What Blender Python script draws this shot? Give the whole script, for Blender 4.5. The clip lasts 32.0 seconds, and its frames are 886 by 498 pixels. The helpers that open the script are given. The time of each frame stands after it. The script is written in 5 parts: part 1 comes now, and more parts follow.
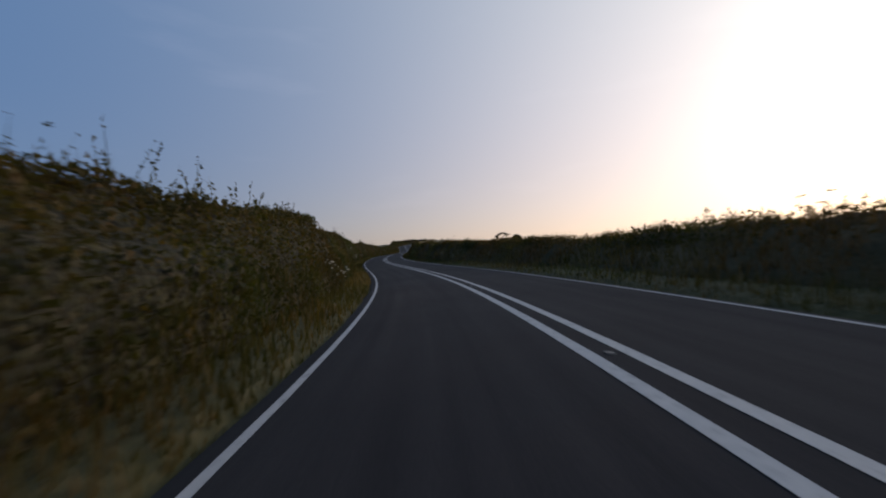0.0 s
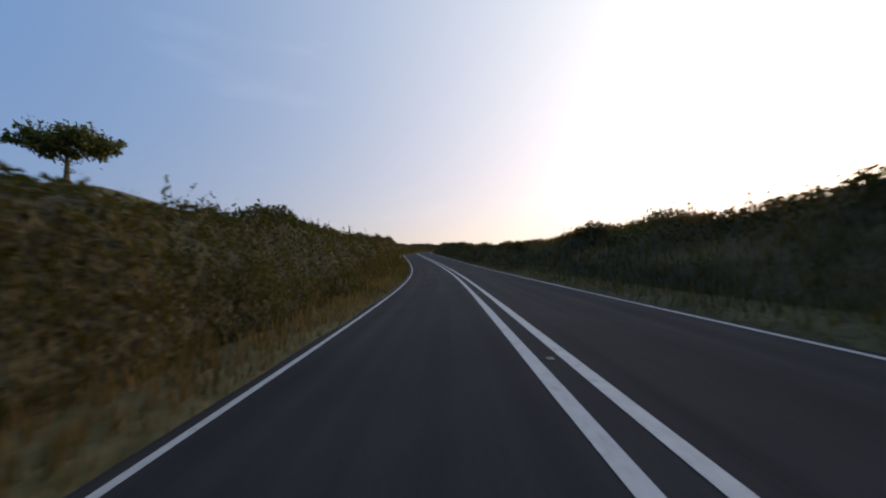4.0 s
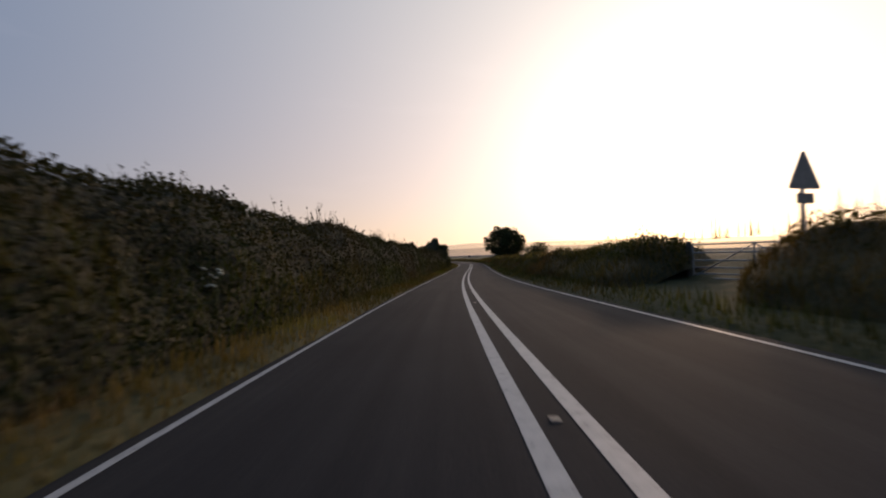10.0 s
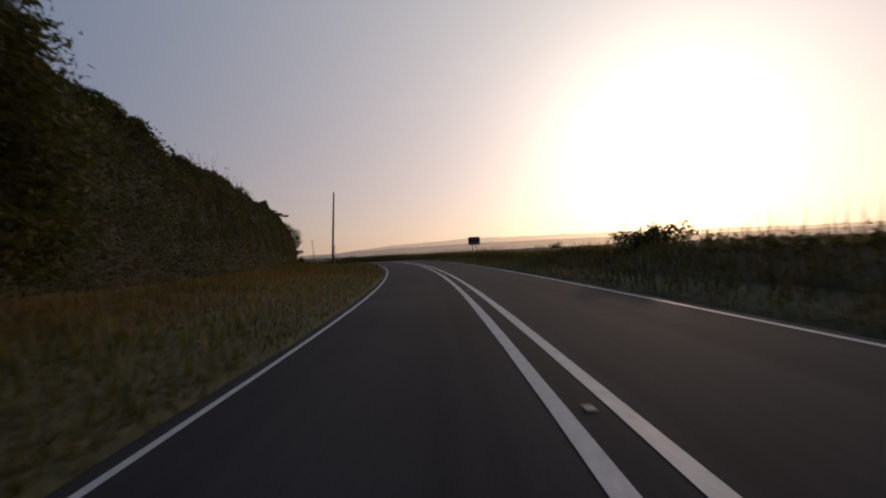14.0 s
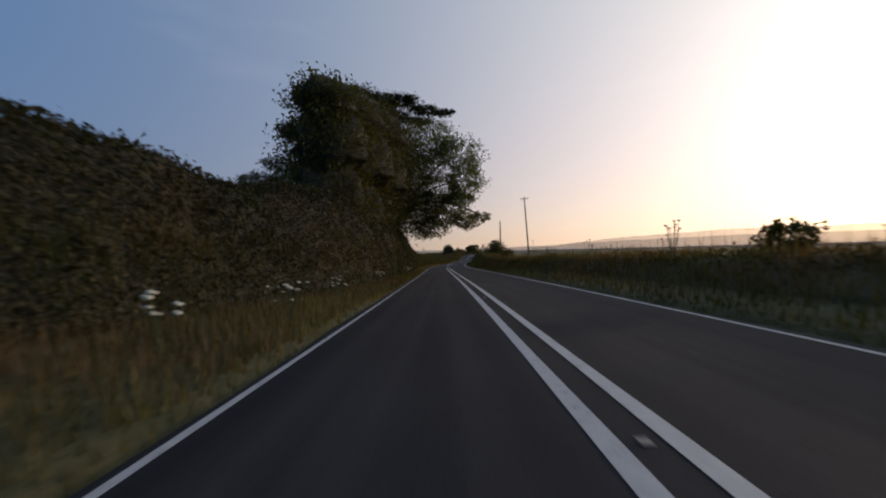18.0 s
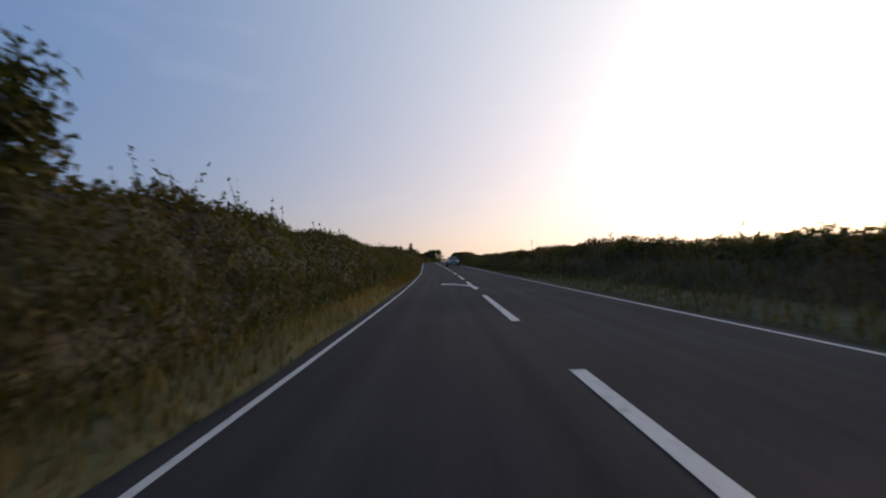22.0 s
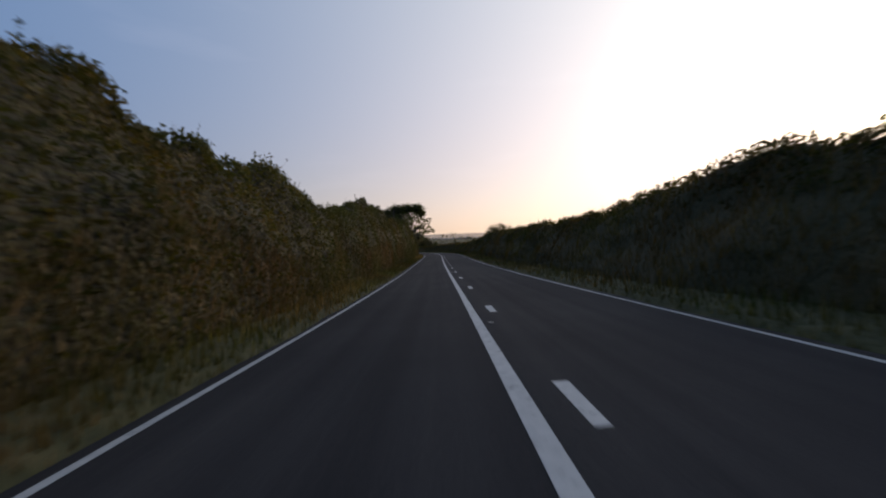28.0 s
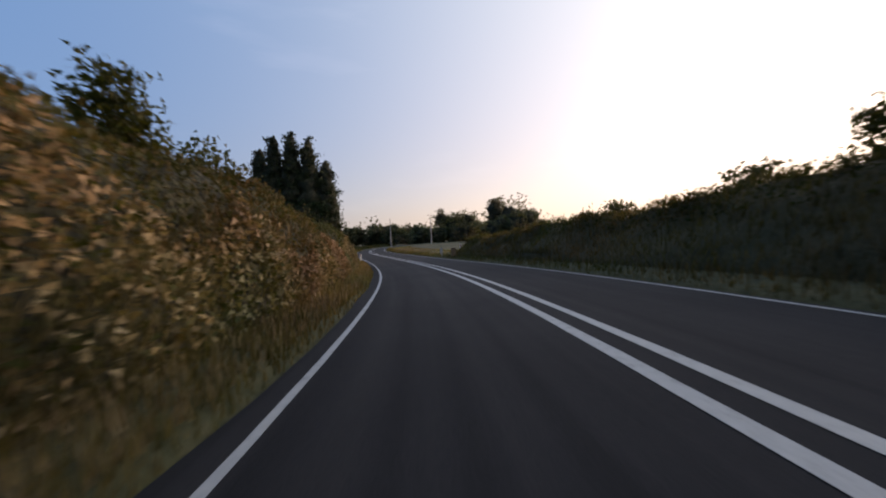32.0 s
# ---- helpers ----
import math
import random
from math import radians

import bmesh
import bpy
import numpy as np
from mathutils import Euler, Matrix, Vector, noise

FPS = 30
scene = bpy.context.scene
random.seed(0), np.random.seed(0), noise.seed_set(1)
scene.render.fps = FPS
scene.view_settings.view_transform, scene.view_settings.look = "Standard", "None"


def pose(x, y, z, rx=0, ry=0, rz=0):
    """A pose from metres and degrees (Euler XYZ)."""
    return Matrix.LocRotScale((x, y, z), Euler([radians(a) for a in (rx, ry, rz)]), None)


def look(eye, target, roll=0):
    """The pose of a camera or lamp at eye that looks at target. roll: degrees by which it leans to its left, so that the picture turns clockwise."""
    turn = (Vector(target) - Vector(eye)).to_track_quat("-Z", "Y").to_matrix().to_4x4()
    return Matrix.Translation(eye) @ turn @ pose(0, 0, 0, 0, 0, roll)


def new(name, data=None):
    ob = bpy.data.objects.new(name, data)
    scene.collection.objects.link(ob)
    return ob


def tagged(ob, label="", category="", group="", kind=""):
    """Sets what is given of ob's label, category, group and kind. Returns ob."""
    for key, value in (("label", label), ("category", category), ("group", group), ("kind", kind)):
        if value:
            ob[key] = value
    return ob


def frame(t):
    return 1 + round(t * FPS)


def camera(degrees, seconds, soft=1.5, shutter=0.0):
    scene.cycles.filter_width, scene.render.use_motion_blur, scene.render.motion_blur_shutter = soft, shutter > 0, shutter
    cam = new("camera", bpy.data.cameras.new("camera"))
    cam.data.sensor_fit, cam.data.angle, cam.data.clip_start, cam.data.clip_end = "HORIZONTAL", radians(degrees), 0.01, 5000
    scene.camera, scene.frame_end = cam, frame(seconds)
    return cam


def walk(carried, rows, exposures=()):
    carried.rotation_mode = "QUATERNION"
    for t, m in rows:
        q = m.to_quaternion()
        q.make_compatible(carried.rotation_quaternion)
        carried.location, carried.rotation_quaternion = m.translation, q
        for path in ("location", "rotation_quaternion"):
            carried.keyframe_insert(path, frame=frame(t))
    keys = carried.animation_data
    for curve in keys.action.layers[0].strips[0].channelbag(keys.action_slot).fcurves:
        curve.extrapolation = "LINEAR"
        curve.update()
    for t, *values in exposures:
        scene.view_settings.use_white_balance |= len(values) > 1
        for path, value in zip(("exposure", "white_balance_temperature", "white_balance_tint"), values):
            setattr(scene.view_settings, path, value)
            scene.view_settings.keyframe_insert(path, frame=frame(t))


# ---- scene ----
# ---- camera ----
# seconds, x, y, z, then tilt, lean and heading in degrees
PATH = [
    (0.00, -1.74, 0.00, 1.071, 90.89, 2.69, -0.59),
    (0.25, -2.00, 7.91, 1.080, 91.10, 2.37, 3.36),
    (0.50, -2.77, 15.80, 1.105, 91.31, 2.06, 6.83),
    (0.75, -3.99, 23.65, 1.148, 91.53, 1.73, 9.70),
    (1.00, -5.53, 31.49, 1.209, 91.76, 1.38, 11.30),
    (1.25, -7.17, 39.35, 1.293, 91.98, 0.90, 11.54),
    (1.50, -8.76, 47.24, 1.399, 92.22, 0.32, 10.95),
    (1.75, -10.23, 55.17, 1.531, 92.48, -0.16, 10.02),
    (2.00, -11.53, 63.13, 1.691, 92.78, -0.36, 8.79),
    (2.25, -12.62, 71.12, 1.886, 93.13, -0.09, 7.46),
    (2.50, -13.47, 79.14, 2.120, 93.52, 0.52, 6.08),
    (2.75, -14.11, 87.18, 2.385, 93.78, 1.13, 4.68),
    (3.00, -14.61, 95.23, 2.650, 93.73, 1.41, 3.28),
    (3.25, -14.97, 103.28, 2.884, 93.44, 1.40, 1.94),
    (3.50, -15.17, 111.33, 3.077, 93.17, 1.36, 0.81),
    (3.75, -15.25, 119.39, 3.243, 92.96, 1.31, -0.07),
    (4.00, -15.24, 127.43, 3.396, 92.86, 1.23, -0.46),
    (4.25, -15.22, 135.46, 3.557, 92.89, 1.13, -0.16),
    (4.50, -15.29, 143.47, 3.748, 93.06, 1.01, 0.74),
    (4.75, -15.50, 151.45, 3.986, 93.29, 0.87, 1.91),
    (5.00, -15.87, 159.42, 4.283, 93.60, 0.72, 3.29),
    (5.25, -16.42, 167.36, 4.647, 93.92, 0.54, 4.65),
    (5.50, -17.13, 175.28, 5.082, 94.24, 0.36, 5.81),
    (5.75, -17.97, 183.19, 5.583, 94.33, -0.10, 6.52),
    (6.00, -18.90, 191.08, 6.135, 94.29, -0.47, 6.90),
    (6.25, -19.84, 198.98, 6.704, 94.40, -0.36, 7.16),
    (6.50, -20.79, 206.88, 7.257, 94.53, -0.12, 6.78),
    (6.75, -21.61, 214.82, 7.776, 94.54, 0.12, 5.44),
    (7.00, -22.17, 222.81, 8.248, 94.30, 0.22, 3.16),
    (7.25, -22.26, 230.82, 8.673, 93.93, 0.22, 0.12),
    (7.50, -21.74, 238.83, 9.084, 94.09, 0.21, -3.64),
    (7.75, -20.62, 246.75, 9.563, 94.74, 0.20, -7.57),
    (8.00, -19.05, 254.56, 10.087, 94.73, 0.20, -11.22),
    (8.25, -17.06, 262.26, 10.557, 94.25, 0.37, -14.54),
    (8.50, -14.64, 269.81, 10.936, 93.87, 0.76, -17.46),
    (8.75, -11.85, 277.23, 11.219, 93.47, 1.19, -20.06),
    (9.00, -8.75, 284.52, 11.406, 93.01, 1.47, -22.46),
    (9.25, -5.39, 291.69, 11.502, 92.49, 1.60, -24.87),
    (9.50, -1.79, 298.73, 11.513, 91.91, 1.71, -27.22),
    (9.75, 2.01, 305.67, 11.433, 91.33, 1.78, -29.16),
    (10.00, 5.95, 312.51, 11.271, 90.86, 1.81, -30.42),
    (10.25, 9.98, 319.30, 11.059, 90.57, 1.46, -31.23),
    (10.50, 14.08, 326.05, 10.828, 90.42, 0.67, -32.08),
    (10.75, 18.29, 332.73, 10.608, 90.43, -0.12, -32.97),
    (11.00, 22.63, 339.33, 10.424, 90.57, -0.47, -33.77),
    (11.25, 27.08, 345.85, 10.279, 90.72, -0.40, -34.53),
    (11.50, 31.59, 352.32, 10.165, 90.81, -0.22, -35.26),
    (11.75, 36.14, 358.76, 10.074, 90.82, 0.04, -35.73),
    (12.00, 40.69, 365.18, 9.992, 90.77, 0.32, -35.81),
    (12.25, 45.26, 371.60, 9.913, 90.74, 0.74, -35.68),
    (12.50, 49.83, 378.02, 9.838, 90.74, 1.32, -35.54),
    (12.75, 54.39, 384.44, 9.769, 90.75, 1.89, -35.36),
    (13.00, 58.90, 390.91, 9.702, 90.71, 2.25, -35.04),
    (13.25, 63.31, 397.43, 9.627, 90.60, 2.45, -34.54),
    (13.50, 67.63, 404.02, 9.546, 90.45, 2.62, -33.72),
    (13.75, 71.83, 410.68, 9.460, 90.33, 2.73, -32.55),
    (14.00, 75.87, 417.42, 9.375, 90.29, 2.77, -31.09),
    (14.25, 79.67, 424.30, 9.296, 90.39, 2.73, -29.62),
    (14.50, 83.19, 431.31, 9.239, 90.60, 2.63, -28.14),
    (14.75, 86.45, 438.44, 9.215, 90.78, 2.49, -26.62),
    (15.00, 89.55, 445.63, 9.217, 90.83, 2.36, -24.92),
    (15.25, 92.51, 452.89, 9.226, 90.74, 2.18, -22.39),
    (15.50, 95.21, 460.24, 9.223, 90.56, 2.04, -19.47),
    (15.75, 97.57, 467.69, 9.191, 90.34, 1.99, -16.75),
    (16.00, 99.55, 475.25, 9.121, 90.16, 1.96, -13.83),
    (16.25, 101.13, 482.91, 9.021, 90.07, 1.94, -10.86),
    (16.50, 102.29, 490.65, 8.899, 90.08, 1.93, -7.94),
    (16.75, 103.09, 498.46, 8.762, 90.13, 1.91, -5.74),
    (17.00, 103.64, 506.31, 8.617, 90.22, 1.89, -4.37),
    (17.25, 104.03, 514.20, 8.467, 90.31, 1.86, -3.54),
    (17.50, 104.32, 522.09, 8.314, 90.34, 1.82, -2.94),
    (17.75, 104.56, 530.00, 8.156, 90.32, 1.68, -1.66),
    (18.00, 104.73, 537.91, 7.988, 90.28, 1.47, -0.39),
    (18.25, 104.78, 545.83, 7.800, 90.26, 1.18, -0.06),
    (18.50, 104.76, 553.75, 7.595, 90.30, 0.82, 0.11),
    (18.75, 104.71, 561.68, 7.378, 90.36, 0.52, 0.07),
    (19.00, 104.66, 569.62, 7.154, 90.39, 0.39, -0.11),
    (19.25, 104.72, 577.56, 6.938, 90.39, 0.51, -0.34),
    (19.50, 104.87, 585.50, 6.745, 90.42, 0.77, -0.58),
    (19.75, 105.03, 593.45, 6.577, 90.50, 1.03, -0.99),
    (20.00, 105.14, 601.41, 6.427, 90.58, 1.15, -1.81),
    (20.25, 105.23, 609.37, 6.282, 90.72, 1.04, -2.99),
    (20.50, 105.45, 617.34, 6.142, 90.87, 0.80, -4.31),
    (20.75, 105.86, 625.31, 6.002, 90.98, 0.56, -5.75),
    (21.00, 106.56, 633.25, 5.864, 91.05, 0.45, -7.02),
    (21.25, 107.47, 641.16, 5.733, 91.15, 0.54, -7.60),
    (21.50, 108.45, 649.05, 5.616, 91.32, 0.75, -7.52),
    (21.75, 109.44, 656.93, 5.520, 91.50, 1.00, -7.25),
    (22.00, 110.41, 664.81, 5.445, 91.67, 1.21, -6.99),
    (22.25, 111.34, 672.69, 5.390, 91.79, 1.40, -6.72),
    (22.50, 112.23, 680.57, 5.355, 91.82, 1.59, -6.37),
    (22.75, 113.08, 688.46, 5.337, 91.82, 1.74, -5.96),
    (23.00, 113.91, 696.34, 5.339, 91.87, 1.80, -5.47),
    (23.25, 114.68, 704.22, 5.366, 92.00, 1.72, -5.12),
    (23.50, 115.37, 712.11, 5.421, 92.14, 1.57, -5.06),
    (23.75, 115.99, 720.00, 5.498, 92.20, 1.41, -5.20),
    (24.00, 116.57, 727.91, 5.586, 92.17, 1.34, -5.24),
    (24.25, 117.16, 735.82, 5.678, 92.11, 1.48, -5.22),
    (24.50, 117.80, 743.72, 5.776, 92.06, 1.79, -5.37),
    (24.75, 118.49, 751.62, 5.881, 91.97, 2.09, -5.63),
    (25.00, 119.22, 759.51, 5.980, 91.77, 2.23, -5.81),
    (25.25, 119.98, 767.39, 6.063, 91.38, 2.12, -5.92),
    (25.50, 120.79, 775.26, 6.119, 90.87, 1.88, -6.18),
    (25.75, 121.63, 783.13, 6.143, 90.37, 1.64, -6.65),
    (26.00, 122.51, 791.00, 6.127, 89.95, 1.53, -7.35),
    (26.25, 123.45, 798.85, 6.057, 89.65, 1.75, -8.09),
    (26.50, 124.52, 806.69, 5.913, 89.26, 1.97, -9.01),
    (26.75, 125.72, 814.51, 5.684, 88.78, 1.94, -9.90),
    (27.00, 127.03, 822.30, 5.379, 88.37, 1.86, -10.43),
    (27.25, 128.39, 830.07, 5.012, 88.05, 1.75, -10.59),
    (27.50, 129.76, 837.83, 4.603, 87.94, 1.62, -10.45),
    (27.75, 131.10, 845.59, 4.185, 88.04, 1.49, -10.01),
    (28.00, 132.38, 853.35, 3.781, 88.29, 1.37, -9.47),
    (28.25, 133.61, 861.12, 3.408, 88.65, 1.29, -8.99),
    (28.50, 134.79, 868.90, 3.076, 89.09, 1.26, -8.58),
    (28.75, 135.95, 876.68, 2.790, 89.56, 1.32, -8.21),
    (29.00, 137.11, 884.46, 2.543, 89.93, 1.42, -8.07),
    (29.25, 138.24, 892.25, 2.324, 89.88, 1.53, -8.22),
    (29.50, 139.33, 900.04, 2.124, 89.46, 1.68, -8.47),
    (29.75, 140.43, 907.83, 1.933, 88.96, 1.82, -8.73),
    (30.00, 141.52, 915.61, 1.744, 88.69, 1.92, -8.62),
    (30.25, 142.55, 923.39, 1.548, 88.66, 1.98, -8.20),
    (30.50, 143.46, 931.17, 1.338, 88.66, 2.03, -7.57),
    (30.75, 144.22, 938.96, 1.115, 88.68, 2.08, -6.73),
    (31.00, 144.82, 946.75, 0.884, 88.67, 2.11, -5.48),
    (31.25, 145.19, 954.53, 0.645, 88.58, 2.14, -3.46),
    (31.50, 145.24, 962.29, 0.405, 88.44, 2.16, -0.70),
    (31.75, 144.88, 970.02, 0.164, 88.26, 2.18, 2.55),
    (32.00, 144.07, 977.72, -0.085, 88.01, 2.21, 5.85),
]
EXPOSURES = [(0, 0.1, 6950, 21), (1.2, 0.4, 7050, 21), (2, 0.55, 7050, 21), (6, 0.7, 7630, 25), (8, 0.45, 7680, 26), (9, 0.2, 7680, 26), (10.5, -0.2, 7450, 24), (12.5, -0.52, 7200, 25), (15.5, -0.42, 7200, 25), (18, 0.08, 7230, 22), (20, 0.48, 7130, 21), (22, 0.35, 7050, 22), (27, 0.27, 7050, 22), (30, 0.4, 7100, 22), (31, 0.5, 7100, 22), (32, 0.8, 7480, 24)]
cam = camera(96.1, 32.0, soft=2.0, shutter=0.1)
walk(cam, [(t, pose(*p)) for t, *p in PATH], EXPOSURES)
BENDS = [78.1, 91.7, 65.8, -9.9, -29.1, -35.2, -31.3, -18.5, 18.8, 31.1, 21.4, 4.5, -49.1, -96.5, -78.6, -57.3, -41.2, -17.1, -20.2, -11.3, 2.6, 1.9, 9.5, 29.5, 50.4, 41, 65.4, 69.8, 23, 7.1, 9.3, 0, 2.1, -29.7, -37.9, -0.3, 3.4, 8.2, 14.7, 3.5, -7.9, -0.5, -13.2, -27.8, -5.9, 10.5, 6.2, -2.6, -3.6, 20.3, 32.1, 73.4, 75.8, 42.2, 25.3, -10, -60, -80, -60, -30, 0]
DIPS = [1.69, 2.31, 2.78, 3.24, 4.73, 6.31, -6.97, -2.28, 6.34, 10.74, 10.94, -2.92, -8.56, -9.08, -14.08, -15.99, -7.13, 3.43, 6.99, 5.08, -0.07, 1.16, -0.89, 0.11, 6.11, -1.1, -6.53, -2.85, -0.34, -1.12, -2.91, -0.78, 4.86, 1.86, -0.9, 3.19, 3.6, 2.35, 4.98, 0.32, 0.91, -4.49, -5.92, -14.31, -9.67, 2.64, 7.84, 5.21, 0.92, -2.64, -1.38, 0.2, -4.47, 5.98, 5.27, 3.35, 2.08, 1.26, 0.76, 0.48, 0.35]

# ---- world, sun, light ----
SUN_AZ, SUN_EL = radians(61.0), radians(11.5)
world = bpy.data.worlds.new("world")
scene.world = world
world.use_nodes = True
wn = world.node_tree
sky = wn.nodes.new("ShaderNodeTexSky")
sky.sky_type = "NISHITA"
sky.sun_disc = False
sky.sun_elevation, sky.sun_rotation = SUN_EL, SUN_AZ
sky.altitude, sky.air_density, sky.dust_density, sky.ozone_density = 60, 1.0, 1.8, 2.0


def world_math(kind, a, c=None):
    n = wn.nodes.new("ShaderNodeMath")
    n.operation = kind
    for sock, v in zip(n.inputs, (a, c)):
        if isinstance(v, (int, float)):
            sock.default_value = v
        elif v is not None:
            wn.links.new(v, sock)
    return n.outputs[0]


def world_scale(colour, fac):
    n = wn.nodes.new("ShaderNodeVectorMath")
    n.operation = "SCALE"
    if isinstance(colour, tuple):
        n.inputs[0].default_value = colour
    else:
        wn.links.new(colour, n.inputs[0])
    if isinstance(fac, float):
        n.inputs["Scale"].default_value = fac
    else:
        wn.links.new(fac, n.inputs["Scale"])
    return n.outputs[0]


def world_add(a, c):
    n = wn.nodes.new("ShaderNodeVectorMath")
    wn.links.new(a, n.inputs[0])
    wn.links.new(c, n.inputs[1])
    return n.outputs[0]


to_sun = Vector((math.sin(SUN_AZ) * math.cos(SUN_EL), math.cos(SUN_AZ) * math.cos(SUN_EL), math.sin(SUN_EL)))
where = wn.nodes.new("ShaderNodeTexCoord").outputs["Generated"]
high = wn.nodes.new("ShaderNodeSeparateXYZ")
wn.links.new(where, high.inputs[0])
facing = wn.nodes.new("ShaderNodeVectorMath")
facing.operation = "DOT_PRODUCT"
wn.links.new(where, facing.inputs[0])
facing.inputs[1].default_value = to_sun
toward = world_math("MULTIPLY_ADD", facing.outputs["Value"], 0.5)
toward.node.inputs[2].default_value = 0.5
lift = world_math("MAXIMUM", high.outputs[2], 0.0)
# evening haze: pale and warm towards the sun and low down, blue high up and away from it
turn_away = wn.nodes.new("ShaderNodeMath")
turn_away.operation = "ARCCOSINE"
wn.links.new(facing.outputs["Value"], turn_away.inputs[0])
glow = world_math("EXPONENT", world_math("MULTIPLY", turn_away.outputs[0], -4.1))
dense = world_math("POWER", toward, 2.5)
warm = world_math("MULTIPLY", world_math("POWER", toward, 4.0), world_math("EXPONENT", world_math("MULTIPLY", lift, -2.0)))
clear = world_math("SUBTRACT", 1.0, world_math("MULTIPLY", world_math("EXPONENT", world_math("MULTIPLY", lift, -7.0)), 0.36))
low = world_math("MULTIPLY", toward, world_math("EXPONENT", world_math("MULTIPLY", lift, -7.0)))
near_sun = world_math("POWER", toward, 4.0)
haze = world_add(world_add(world_scale((3.35, 3.8, 2.25), dense), world_scale((4.6, 0.5, 0.1), warm)),
                 world_add(world_scale((16.0, 16.4, 13.4), glow), world_scale((2.6, 1.75, 0.0), low)))
haze = world_add(haze, world_scale((2.3, 2.6, 2.2), near_sun))
blue = world_scale((0.45, 1.6, 3.75), clear)
# faint high cloud streaks
cloud = wn.nodes.new("ShaderNodeTexNoise")
cloud.inputs["Scale"].default_value, cloud.inputs["Detail"].default_value = 2.2, 6.0
squash = wn.nodes.new("ShaderNodeMapping")
squash.inputs["Scale"].default_value = (1.0, 1.0, 5.0)
wn.links.new(where, squash.inputs[0])
wn.links.new(squash.outputs[0], cloud.inputs["Vector"])
streak = world_math("MULTIPLY", world_math("MAXIMUM", world_math("SUBTRACT", cloud.outputs["Fac"], 0.58), 0.0), 2.0)
air = world_add(world_add(world_scale(sky.outputs[0], 0.35), haze), world_add(blue, world_scale((1.0, 0.95, 1.0), streak)))
wn.links.new(air, wn.nodes["Background"].inputs[0])
wn.nodes["Background"].inputs[1].default_value = 0.08
sun = new("sun", bpy.data.lights.new("sun", "SUN"))
sun.data.energy, sun.data.angle, sun.data.color = 0.8, radians(2.0), (1.0, 0.76, 0.52)
sun.matrix_world = look((0, 0, 200), Vector((0, 0, 200)) - to_sun)

# ---- road alignment: curvature and grade change every 20 m, in 1/10 000 per metre ----
GRID = np.arange(-20.0, 1179.0, 2.0)
KNOTS = -20.0 + 20.0 * np.arange(len(BENDS))


def summed(rate):
    out = np.concatenate([[0], np.cumsum(rate[1:] + rate[:-1])])
    return out - out[10]


HEADING = summed(np.interp(GRID, KNOTS, BENDS) * 1e-4)
# the brow before the first right-hand bend is sharper and comes later
BROW = np.interp(GRID, [230, 244, 258, 286, 312, 346], [0, 28.6, 0, 0, -13.33, 0])
GRADE = summed((np.interp(GRID, KNOTS, DIPS) + BROW) * 1e-4)
LINE_X, LINE_Y, LINE_Z = summed(-np.sin(HEADING)), summed(np.cos(HEADING)), summed(GRADE)
CROWN = 0.025
CROSS = 0.0437
LANE = 3.2


def heading(s):
    return np.interp(s, GRID, HEADING)


def crossfall(u):
    """The whole strip leans down to the left, less and less away from the road."""
    fade = np.clip((np.abs(u) - 25) / 45, 0, 1)
    return CROSS * u * (1 - fade * fade * (3 - 2 * fade))


def spot(s, u, z=0.0):
    """World points at distance s along the centre line, u to its right, z above it."""
    s, u, z = np.broadcast_arrays(np.asarray(s, float), np.asarray(u, float), np.asarray(z, float))
    h = heading(s)
    c = np.clip(s, GRID[0], GRID[-1])
    over = s - c
    x = np.interp(c, GRID, LINE_X) - np.sin(h) * over + u * np.cos(h)
    y = np.interp(c, GRID, LINE_Y) + np.cos(h) * over + u * np.sin(h)
    return np.stack([x, y, np.interp(c, GRID, LINE_Z) + z + crossfall(u)], -1)


def surface(s, u, z=0.0):
    """The same, above the crowned carriageway."""
    return spot(s, u, np.asarray(z) - CROWN * np.abs(u))


# ---- noise and mesh helpers ----
rng = np.random.default_rng(11)


def lattice(i, seed):
    return np.modf(np.abs(np.sin(i * 127.1 + seed * 311.7) * 43758.5453))[0]


def wave(x, seed=0):
    """Smooth noise along one axis, -1 to 1."""
    x = np.asarray(x, float)
    i, f = np.floor(x), x - np.floor(x)
    f = f * f * (3 - 2 * f)
    return (lattice(i, seed) * (1 - f) + lattice(i + 1, seed) * f) * 2 - 1


def wave2(x, y, seed=0):
    x, y = np.asarray(x, float), np.asarray(y, float)
    j, g = np.floor(y), y - np.floor(y)
    g = g * g * (3 - 2 * g)
    return wave(x + j * 57.31, seed) * (1 - g) + wave(x + (j + 1) * 57.31, seed) * g


def mesh_of(name, verts, faces, smooth=False):
    """A mesh from an array of points and an array of faces with equal corners."""
    verts, faces = np.asarray(verts, np.float32).reshape(-1, 3), np.asarray(faces, np.int32)
    me = bpy.data.meshes.new(name)
    n, k = faces.shape
    me.vertices.add(len(verts))
    me.vertices.foreach_set("co", verts.ravel())
    me.loops.add(n * k)
    me.loops.foreach_set("vertex_index", faces.ravel())
    me.polygons.add(n)
    me.polygons.foreach_set("loop_start", np.arange(0, n * k, k, dtype=np.int32))
    me.update(calc_edges=True)
    if smooth:
        me.polygons.foreach_set("use_smooth", np.ones(n, bool))
    me.validate()
    return me


def grid_faces(rows, cols):
    a = (np.arange(rows - 1)[:, None] * cols + np.arange(cols - 1)[None]).ravel()
    return np.stack([a, a + 1, a + cols + 1, a + cols], 1)


